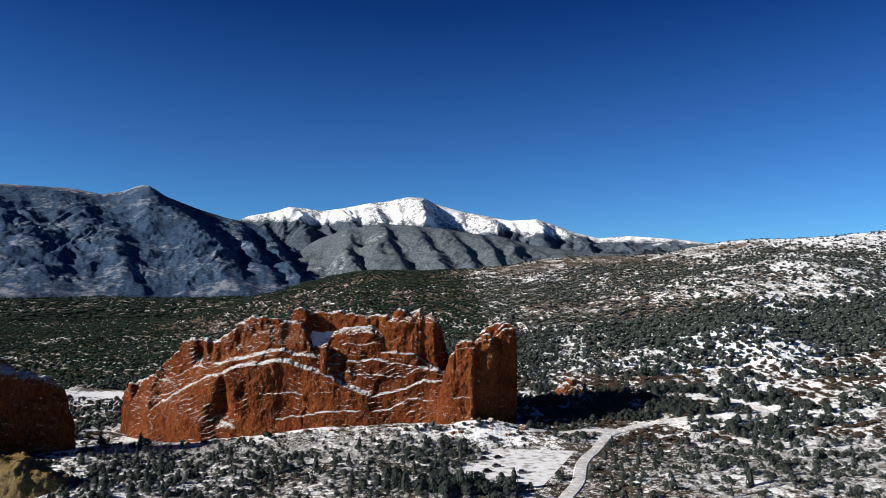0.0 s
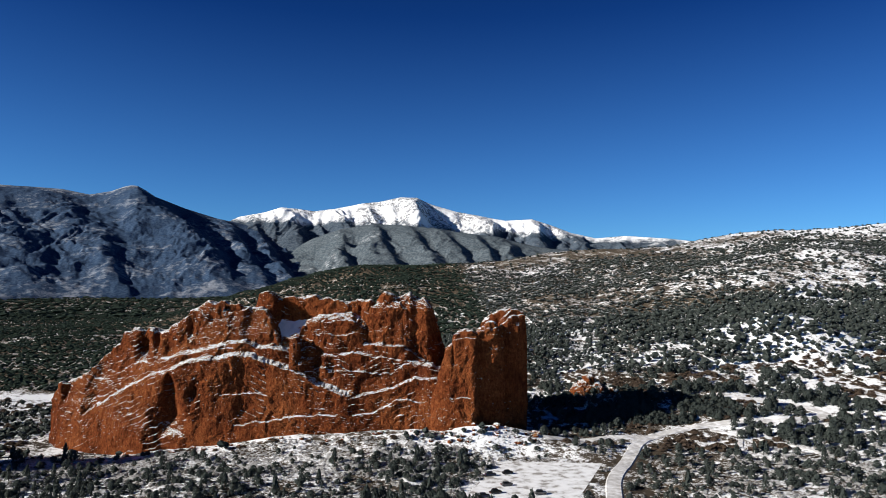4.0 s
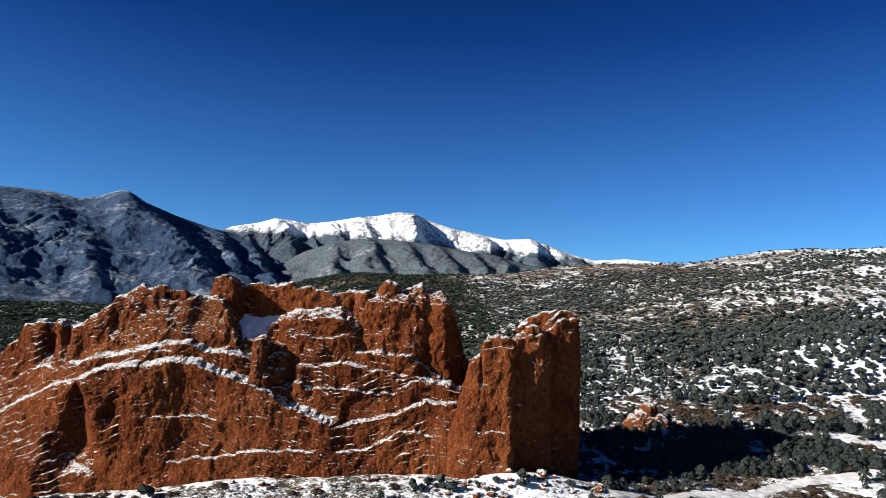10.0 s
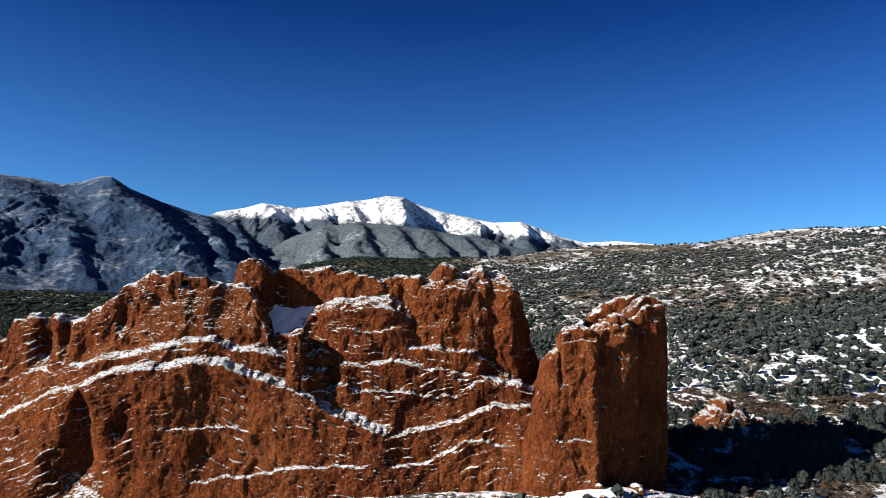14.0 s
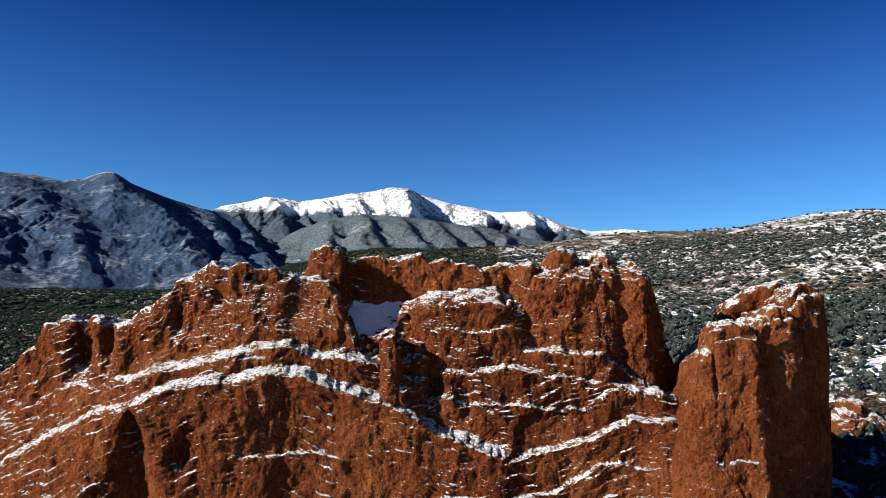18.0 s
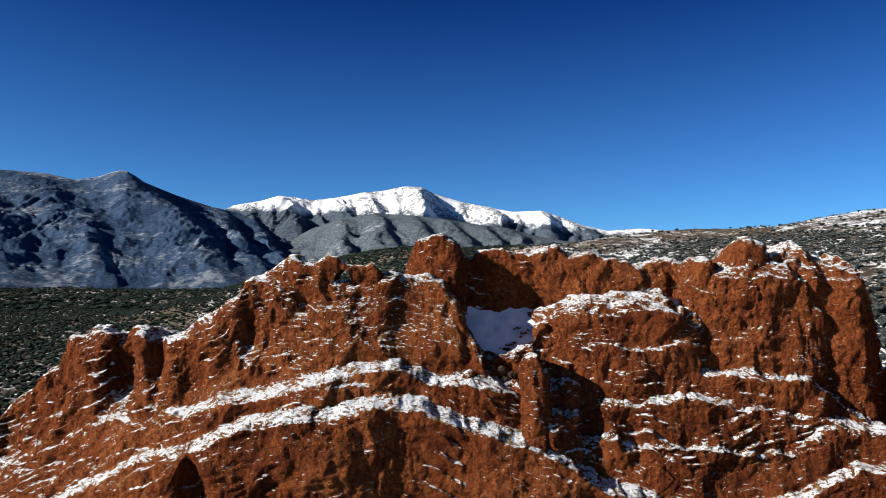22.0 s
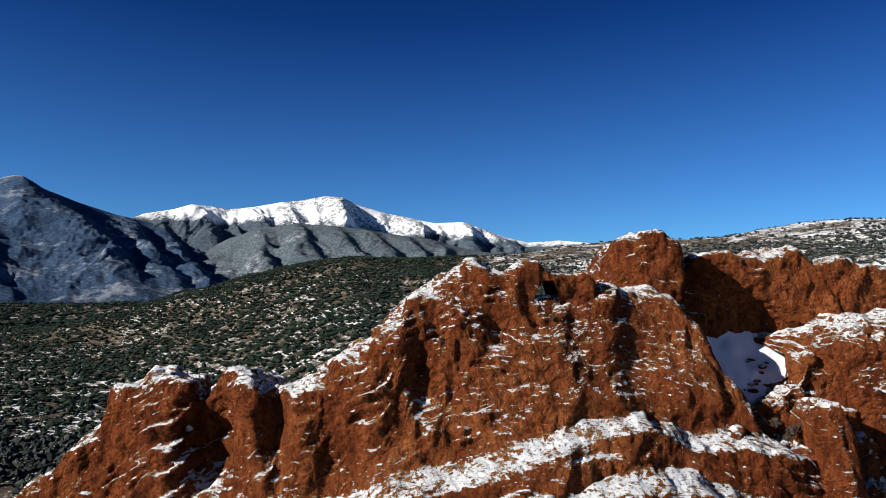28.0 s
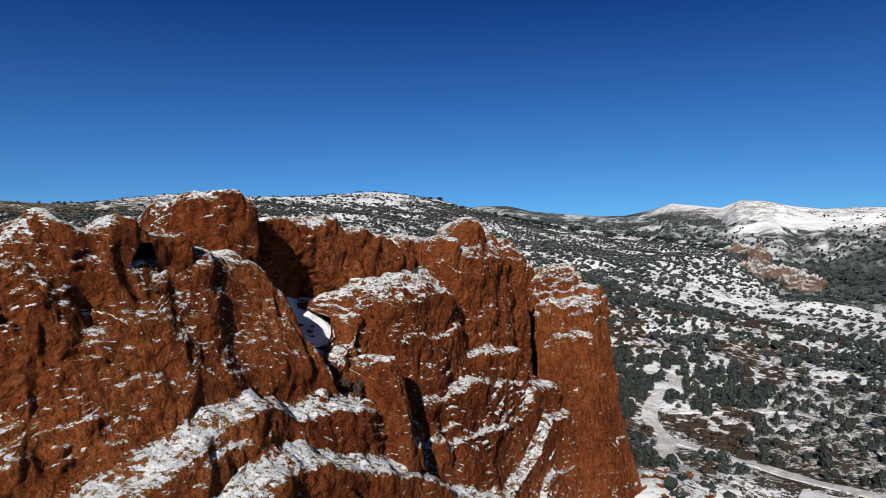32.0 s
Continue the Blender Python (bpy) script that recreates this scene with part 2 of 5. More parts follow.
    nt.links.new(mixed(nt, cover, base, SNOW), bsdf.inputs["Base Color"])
    grit = noise_node(nt, 3.0, 5, (1, 1, 1.1), 0.68)
    cut = calc(nt, "SUBTRACT", calc(nt, "MULTIPLY", tone.outputs[1], 0.35), calc(nt, "MULTIPLY", calc(nt, "MULTIPLY", seam, some), 0.25))
    relief = calc(nt, "ADD", cut, calc(nt, "ADD", calc(nt, "ADD", fine, grit), calc(nt, "MULTIPLY", streak, 0.6)))
    slab = nt.nodes.new("ShaderNodeTexVoronoi")
    slab.inputs["Scale"].default_value = 0.85
    lay = nt.nodes.new("ShaderNodeMapping")
    lay.inputs["Scale"].default_value = (1, 1, 1.7)
    nt.links.new(shift.outputs[0], lay.inputs["Vector"])
    nt.links.new(lay.outputs[0], slab.inputs["Vector"])
    facet = nt.nodes.new("ShaderNodeSeparateColor")
    nt.links.new(slab.outputs["Color"], facet.inputs[0])
    relief = calc(nt, "ADD", relief, calc(nt, "SUBTRACT", calc(nt, "MULTIPLY", facet.outputs[0], 0.45), calc(nt, "MULTIPLY", slab.outputs["Distance"], 0.7)))
    bare = calc(nt, "SUBTRACT", 1.0, calc(nt, "MULTIPLY", cover, 0.72))
    bump(nt, bsdf, calc(nt, "MULTIPLY", relief, bare), 1.0, 1.4)
    return m


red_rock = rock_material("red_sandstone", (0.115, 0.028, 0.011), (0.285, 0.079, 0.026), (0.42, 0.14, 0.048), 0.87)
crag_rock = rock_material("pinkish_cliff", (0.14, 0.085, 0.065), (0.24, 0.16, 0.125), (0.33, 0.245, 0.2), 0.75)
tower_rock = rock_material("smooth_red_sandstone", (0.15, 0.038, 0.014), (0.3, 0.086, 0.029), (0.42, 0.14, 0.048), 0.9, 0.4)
pale_rock = rock_material("pale_limestone", (0.2, 0.15, 0.07), (0.28, 0.22, 0.115), (0.34, 0.28, 0.17), 1.0)


def snow_material():
    m, nt, bsdf = mat("deep_snow", 0.6)
    fine = noise_node(nt, 0.5, 5)
    nt.links.new(ramp(nt, fine, ((0.3, (0.74, 0.77, 0.82)), (0.6, SNOW))), bsdf.inputs["Base Color"])
    bump(nt, bsdf, fine, 0.4, 0.4)
    return m


deep_snow = snow_material()


def ground_material():
    m, nt, bsdf = mat("snowy_ground", 0.9)
    big = noise_node(nt, 0.008, 4)
    mid = noise_node(nt, 0.05, 5, rough=0.6)
    fine = noise_node(nt, 0.3, 5, rough=0.65)
    soil = ramp(nt, calc(nt, "ADD", calc(nt, "MULTIPLY", mid, 0.5), calc(nt, "MULTIPLY", fine, 0.5)), ((0.36, (0.036, 0.03, 0.024)), (0.5, (0.08, 0.064, 0.047)), (0.64, (0.2, 0.165, 0.12))))
    speck = noise_node(nt, 1.1, 4, rough=0.7)
    amount = calc(nt, "ADD", calc(nt, "ADD", calc(nt, "MULTIPLY", big, 0.2), calc(nt, "MULTIPLY", speck, 0.3)), calc(nt, "ADD", calc(nt, "MULTIPLY", mid, 0.32), calc(nt, "MULTIPLY", fine, 0.38)))
    lie = nt.nodes.new("ShaderNodeAttribute")
    lie.attribute_name = "snow_lie"
    cover = ramp(nt, calc(nt, "ADD", amount, lie.outputs["Fac"]), ((0.575, (0, 0, 0)), (0.62, (1, 1, 1))))
    nt.links.new(mixed(nt, cover, soil, SNOW), bsdf.inputs["Base Color"])
    bump(nt, bsdf, calc(nt, "ADD", mid, fine), 0.6, 1.5)
    return m


snowy_ground = ground_material()


def mountain_material(name, forest_a, forest_b, low, high, patch=0.6, tilt=(0.0, 0.0), waver=(120.0, 160.0), bare=1.0, frost_z=0.0, frost=0.0, thick=0.42, crag=(0.11, 0.115, 0.13)):
    """Forest below, bare snow with rock ribs above a wavering line; snow in open patches among the trees."""
    m, nt, bsdf = mat(name, 0.95)
    big = noise_node(nt, 0.004, 5)
    fine = noise_node(nt, 0.03, 8, rough=0.72)
    grove = noise_node(nt, 0.085, 4, rough=0.6)
    geo = nt.nodes.new("ShaderNodeNewGeometry")
    xyz = nt.nodes.new("ShaderNodeSeparateXYZ")
    nt.links.new(geo.outputs["Position"], xyz.inputs[0])
    z = xyz.outputs[2]
    forest = mixed(nt, ramp(nt, grove, ((0.4, (0, 0, 0)), (0.6, (1, 1, 1)))), forest_a, forest_b)
    mixed_noise = calc(nt, "ADD", calc(nt, "MULTIPLY", big, 0.45), calc(nt, "MULTIPLY", fine, 0.55))
    if frost:
        low_down = calc(nt, "MULTIPLY", calc(nt, "DIVIDE", calc(nt, "SUBTRACT", frost_z, z), frost_z, clamp=True), frost)
        mixed_noise = calc(nt, "ADD", mixed_noise, low_down)
    open_snow = ramp(nt, mixed_noise, ((patch, (0, 0, 0)), (patch + 0.09, (thick, thick, thick))))
    forest = mixed(nt, open_snow, forest, SNOW)
    level = calc(nt, "ADD", z, calc(nt, "ADD", calc(nt, "MULTIPLY", xyz.outputs[0], tilt[0]), calc(nt, "MULTIPLY", xyz.outputs[1], tilt[1])))
    wave = calc(nt, "ADD", level, calc(nt, "ADD", calc(nt, "MULTIPLY", calc(nt, "SUBTRACT", fine, 0.5), waver[0]), calc(nt, "MULTIPLY", calc(nt, "SUBTRACT", big, 0.5), waver[1])))
    line_ = calc(nt, "MULTIPLY", calc(nt, "DIVIDE", calc(nt, "SUBTRACT", wave, low), high - low, clamp=True), bare)
    rib = ramp(nt, calc(nt, "ADD", calc(nt, "MULTIPLY", fine, 0.6), calc(nt, "MULTIPLY", grove, 0.4)), ((0.47, (0.85, 0.85, 0.85)), (0.515, (0, 0, 0))))
    rib = calc(nt, "MULTIPLY", rib, ramp(nt, big, ((0.47, (1, 1, 1)), (0.55, (0.1, 0.1, 0.1)))))
    nt.links.new(mixed(nt, line_, forest, mixed(nt, rib, SNOW, crag)), bsdf.inputs["Base Color"])
    bump(nt, bsdf, calc(nt, "ADD", fine, calc(nt, "MULTIPLY", grove, 0.3)), 0.5, 8.0)
    return m


def leaf_material(name, a, b, frost):
    m, nt, bsdf = mat(name, 0.8)
    geo = nt.nodes.new("ShaderNodeNewGeometry")
    fine = noise_node(nt, 0.9, 3)
    stand = noise_node(nt, 0.06, 2)
    tone = calc(nt, "ADD", calc(nt, "MULTIPLY", geo.outputs["Random Per Island"], 0.55), calc(nt, "ADD", calc(nt, "MULTIPLY", fine, 0.25), calc(nt, "MULTIPLY", stand, 0.2)))
    col = mixed(nt, tone, a, b)
    nz, _ = up(nt)
    lie = calc(nt, "ADD", calc(nt, "ABSOLUTE", nz), calc(nt, "MULTIPLY", calc(nt, "SUBTRACT", fine, 0.5), 1.2))
    col = mixed(nt, ramp(nt, lie, ((frost, (0, 0, 0)), (frost + 0.2, (0.5, 0.5, 0.5)))), col, SNOW)
    nt.links.new(col, bsdf.inputs["Base Color"])
    thin = nt.nodes.new("ShaderNodeBsdfTranslucent")
    nt.links.new(col, thin.inputs["Color"])
    both = nt.nodes.new("ShaderNodeMixShader")
    both.inputs[0].default_value = 0.4
    nt.links.new(bsdf.outputs[0], both.inputs[1])
    nt.links.new(thin.outputs[0], both.inputs[2])
    nt.links.new(both.outputs[0], nt.nodes["Material Output"].inputs[0])
    return m


juniper = leaf_material("juniper_foliage", (0.023, 0.031, 0.03), (0.092, 0.108, 0.098), 0.93)
pine_woods = leaf_material("pine_foliage", (0.018, 0.03, 0.024), (0.056, 0.08, 0.062), 1.0)
oak_brush = leaf_material("bare_oak_brush", (0.055, 0.041, 0.032), (0.135, 0.1, 0.075), 1.15)
frosted_brush = leaf_material("frosted_low_brush", (0.1, 0.09, 0.078), (0.27, 0.25, 0.22), 0.62)
bark, _nt, _b = mat("bark", 0.95)
_nt.links.new(ramp(_nt, noise_node(_nt, 3.0, 4, (1, 1, 0.3)), ((0.3, (0.05, 0.035, 0.025)), (0.7, (0.13, 0.1, 0.075)))), _b.inputs["Base Color"])


def road_material():
    m, nt, bsdf = mat("wet_asphalt_with_snow", 0.8)
    a = noise_node(nt, 0.4, 5)
    b = noise_node(nt, 0.05, 3)
    amount = calc(nt, "ADD", calc(nt, "MULTIPLY", a, 0.6), calc(nt, "MULTIPLY", b, 0.4))
    nt.links.new(ramp(nt, amount, ((0.38, (0.4, 0.395, 0.39)), (0.5, (0.56, 0.56, 0.565)), (0.6, (0.74, 0.75, 0.77)))), bsdf.inputs["Base Color"])
    return m


road_mat = road_material()


# ---------------------------------------------------------------- ground
def crest_line(x):
    return np.interp(x, (0, 110, 200, 260, 320, 380, 440, 490, 575, 680, 790, 900, 1100, 1400, 1520, 1650, 2000, 2600), (135, 144, 162, 168, 166, 168, 181, 188, 191, 199, 205, 230, 235, 205, 178, 125, 75, 60))


def ground_height(x, y):
    x, y = np.asarray(x, float), np.asarray(y, float)
    valley = 10 + 0.0265 * np.maximum(y - 650, 0) + 6 * fbm(x / 260, y / 260, 3.3, 3, 5)
    slope = 25 + 0.162 * (y - 500) + 0.09 * (np.minimum(x, 300) - 100) + (0.09 * np.clip(x - 300, 0, 150) + 0.048 * np.maximum(x - 450, 0)) * step(430, 580, y) + 14 * np.exp(-((x - 262) / 45) ** 2 - ((y - 585) / 60) ** 2)
    slope = slope + (7 * fbm(x / 130, y / 130, 7.7, 4, 9) + 3 * ridged(x / 70 + y / 300, y / 160, 0, 3, 12)) * step(420, 620, y + 0.4 * x)
    slope = slope + 0.1 * np.maximum(x - 180, 0) * step(0.35, 0.9, (y - 357) / np.maximum(x + 148, 60)) + 15 * np.exp(-((y - 790) / 130) ** 2) * step(140, 260, x) * step(520, 420, x)
    slope = slope - 0.2 * np.maximum(-x - 120, 0)
    crest = crest_line(x) + 5 * fbm(x / 180, y / 300, 1.5, 3, 21)
    slope = slope + 14 * step(1080, 1230, y)
    slope = crest - np.log1p(np.exp(np.clip((crest - slope) / 12, -40, 40))) * 12
    slope = slope - 0.12 * np.maximum(y - 1330 - 0.1 * x, 0)
    k = 9.0
    g = np.logaddexp(valley / k, slope / k) * k
    front = 14 + 2.5 * fbm(x / 60, y / 60, 2.2, 3, 31) + 0.02 * np.clip(x + 60, -150, 250)
    g = front + (g - front) * step(395, 470, y + 0.15 * x)
    g = g + 5.4 * np.exp(-((y - 404) / 16) ** 2) * step(-150, -70, x) * step(75, 30, x)
    g = g + 3 * np.exp(-((x - 22) / 20) ** 2 - ((y - 399) / 9) ** 2) + 4 * np.exp(-((x - 96) / 20) ** 2 - ((y - 480) / 12) ** 2)
    g = g + 0.35 * fbm(x / 9, y / 9, 0, 3, 41)
    g = g + (14.8 - g) * step(54, 42, np.hypot(x - 40, y - 338))
    return g


def spaced(lo, hi, mid, n):
    u = np.linspace(-1, 1, n)
    span = max(hi - mid, mid - lo)
    b = 4.6
    v = mid + span * np.sinh(b * u) / math.sinh(b)
    return np.unique(np.clip(v, lo, hi))


gx, gy = spaced(-3900, 3900, 40, 410), spaced(-1500, 4780, 430, 460)
GX, GY = np.meshgrid(gx, gy)
ground = new("ground", grid_mesh("ground", np.stack((GX, GY, ground_height(GX, GY)), -1), snowy_ground))
tagged(ground, "patchy snow over brown winter soil and dry grass", "ground", kind="structure")

# ---------------------------------------------------------------- mountains
HUB = np.array((-60.0, 240.0, 77.0))


def mountain(name, label, profile, crest_at, foot_at, foot_z, material, rough, seed, n=(470, 130), hub=HUB, spurs=(), lift=0.0, carve=0.45):
    az0, az1 = profile[0][0], profile[-1][0]
    az = np.radians(np.linspace(az0, az1, n[0]))
    el = np.radians(lift + np.interp(np.degrees(az), [p[0] for p in profile], [p[1] for p in profile]))
    q = np.concatenate((np.linspace(0, 1, n[1]), np.linspace(1.03, 1.15, 8)))
    AZ, Q = np.meshgrid(az, q)
    EL = np.broadcast_to(el, AZ.shape)
    R = foot_at + (crest_at - foot_at) * Q
    top = hub[2] + crest_at * np.tan(EL)
    s, across = R / 400.0, AZ * crest_at / 260.0
    bend = 1.6 * fbm(across * 0.5, s * 0.7, seed, 3, seed)
    wx, wy = R * np.sin(AZ), R * np.cos(AZ)
    wx, wy = wx + 90 * fbm(wx / 300, wy / 300, seed, 3, seed + 2), wy + 90 * fbm(wx / 300, wy / 300, seed, 3, seed + 5)
    gully = 0.36 * ridged((wx + 0.5 * wy) / 420, (wy - 0.5 * wx) / 620, seed, 2, seed + 3, 0.05) + 0.5 * ridged((wx - 0.4 * wy) / 190, (wy + 0.4 * wx) / 260, seed, 4, seed + 13, 0.015) + 0.3 * ridged((wx + 0.3 * wy) / 75, (wy - 0.3 * wx) / 110, seed, 3, seed + 15, 0.02) - 0.3
    side = np.clip(Q, 0, 1)
    shape = side ** 0.9 * (0.78 + 0.22 * side)
    inside = np.sin(np.pi * np.clip(side, 0, 1)) ** 0.7
    Z = foot_z + (top - foot_z) * shape + rough * gully * inside + rough * 0.07 * fbm(across * 5, s * 5, seed, 3, seed + 9) * (0.25 + inside)
    for at, drift, height, width in spurs:
        off = (np.degrees(AZ) - at - drift * (1 - side) - 0.5 * bend) / width
        Z = Z + height * step(0, 1, 1 - np.where(off > 0, off * 1.8, -off)) * inside
    Z = np.minimum(Z, hub[2] + R * np.tan(EL) - 0.012 * R * (1 - side))
    cut = ridged((wx + 0.4 * wy) / 120, (wy - 0.4 * wx) / 170, seed, 4, seed + 27, 0.006)
    Z = Z - carve * rough * np.clip(0.75 - cut, 0, 1.4) * inside * np.clip(3.2 * (1 - side), 0, 1)
    Z = np.where(Q > 1, top - (Q - 1) * 2500, Z)
    Z = np.where(Q <= 0.001, foot_z - 30, Z)
    P = np.stack((hub[0] + R * np.sin(AZ), hub[1] + R * np.cos(AZ), Z), -1)
    return tagged(new(name, grid_mesh(name, P, material)), label, "mountain", kind="structure")


# Forest colours of the first three carry a painted blue haze of distance.
forest_haze = mountain_material("hazy_conifer_slope", (0.02, 0.041, 0.084), (0.045, 0.074, 0.126), 680, 740, 0.54, thick=0.24, bare=0.3, frost_z=330.0, frost=0.05)
peak_snow = mountain_material("peak_snow_and_hazy_forest", (0.035, 0.052, 0.075), (0.08, 0.1, 0.125), 500, 545, 0.6, tilt=(0.05, 0.0))
hill_grey = mountain_material("frosted_hazy_forest_slope", (0.05, 0.068, 0.085), (0.115, 0.138, 0.155), 3000, 3200, 0.6, frost_z=280.0, frost=0.08)
north_snow = mountain_material("open_snow_slope", (0.03, 0.038, 0.04), (0.085, 0.095, 0.1), 80, 150, 0.5, thick=0.6, tilt=(0.0, -0.19), waver=(40.0, 50.0), crag=(0.2, 0.15, 0.12))

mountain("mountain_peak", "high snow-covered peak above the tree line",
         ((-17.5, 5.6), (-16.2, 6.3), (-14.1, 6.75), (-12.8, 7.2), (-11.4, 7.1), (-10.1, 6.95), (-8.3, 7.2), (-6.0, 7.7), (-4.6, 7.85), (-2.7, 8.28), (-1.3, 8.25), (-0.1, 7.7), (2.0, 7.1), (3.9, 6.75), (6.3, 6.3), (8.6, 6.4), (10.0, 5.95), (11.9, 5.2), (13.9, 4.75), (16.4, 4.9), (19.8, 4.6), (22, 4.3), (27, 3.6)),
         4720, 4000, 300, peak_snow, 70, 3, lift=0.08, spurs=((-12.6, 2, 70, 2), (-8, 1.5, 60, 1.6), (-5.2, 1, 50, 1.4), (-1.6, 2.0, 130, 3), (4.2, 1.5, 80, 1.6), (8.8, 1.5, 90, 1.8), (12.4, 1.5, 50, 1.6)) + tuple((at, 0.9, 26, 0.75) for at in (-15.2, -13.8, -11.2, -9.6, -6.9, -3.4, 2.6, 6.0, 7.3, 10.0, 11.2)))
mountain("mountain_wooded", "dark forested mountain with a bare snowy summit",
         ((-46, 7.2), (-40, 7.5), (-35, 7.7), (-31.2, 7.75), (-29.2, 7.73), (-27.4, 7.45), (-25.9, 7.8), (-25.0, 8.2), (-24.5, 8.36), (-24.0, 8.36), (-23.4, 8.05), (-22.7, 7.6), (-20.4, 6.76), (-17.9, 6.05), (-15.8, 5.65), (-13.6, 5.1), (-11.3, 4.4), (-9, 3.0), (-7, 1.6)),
         4600, 2600, 60, forest_haze, 48, 8, lift=0.12, carve=0.25, spurs=((-24.3, 7.6, 110, 5.2), (-30.2, 5.0, 50, 3.6), (-35.5, 4.0, 44, 3.4), (-17.6, 4.0, 60, 3.0), (-14.2, 3.0, 40, 2.0), (-27.6, 3.0, 22, 2.0), (-33, 3.0, 22, 2.0), (-20.4, 4.6, 28, 2.2), (-40, 3.0, 50, 3)))
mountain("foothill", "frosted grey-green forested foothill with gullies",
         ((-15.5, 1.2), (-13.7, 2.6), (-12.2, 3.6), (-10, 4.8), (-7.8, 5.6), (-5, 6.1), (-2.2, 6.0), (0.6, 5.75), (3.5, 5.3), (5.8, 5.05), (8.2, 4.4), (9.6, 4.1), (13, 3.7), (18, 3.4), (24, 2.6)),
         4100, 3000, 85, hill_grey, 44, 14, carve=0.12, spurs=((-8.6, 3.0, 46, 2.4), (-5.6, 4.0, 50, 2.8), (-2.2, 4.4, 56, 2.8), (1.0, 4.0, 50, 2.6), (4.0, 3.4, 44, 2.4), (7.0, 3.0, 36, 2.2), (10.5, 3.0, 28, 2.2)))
mountain("mountain_north", "snowy mesa and bare snow slopes with scattered pines",
         ((52, 3.0), (58, 4.6), (62, 5.3), (64.5, 5.3), (66.5, 4.8), (69.5, 4.5), (72, 4.3), (73.8, 4.3), (76, 4.7), (77.5, 5.2), (79.5, 4.9), (81, 4.7), (82.4, 5.2), (84, 5.1), (86, 4.6), (88, 4.3), (90, 4.3), (93, 4.2), (100, 4.4), (110, 3.6)),
         2700, 1000, 30, north_snow, 45, 23, hub=np.array((-148.0, 357.0, 77.0)))


mesa_snow = mountain_material("mesa_snowfield", (0.026, 0.034, 0.036), (0.075, 0.085, 0.088), 158, 170, 0.5, thick=0.7, waver=(26.0, 20.0), crag=(0.3, 0.3, 0.27))
mountain("mountain_mesa", "flat-topped mountain with a smooth snowfield above dark woods",
         ((77.6, 0.2), (79.4, 1.5), (80.5, 2.9), (81.5, 4.4), (82.2, 4.98), (83.0, 5.1), (84.0, 5.0), (85.2, 4.72), (86.6, 4.2), (88.6, 3.4), (91, 2.3), (93.5, 1.4), (98, 0.8), (106, 0.4)),
         2300, 1350, 18, mesa_snow, 14, 33, n=(240, 90), hub=np.array((-148.0, 357.0, 77.0)), spurs=((80.2, 0.6, 26, 1.4), (84.4, 0.8, 18, 1.6), (88.0, 1.0, 16, 2.0)))


# ---------------------------------------------------------------- rock masses
STRATA = []


def rock_mesh(name, P, material):
    """A rock surface that carries its bedding level, taken from the last weathered one."""
    m = grid_mesh(name, P, material)
    m.attributes.new("strata", "FLOAT", "POINT").data.foreach_set("value", STRATA[-1])
    return m


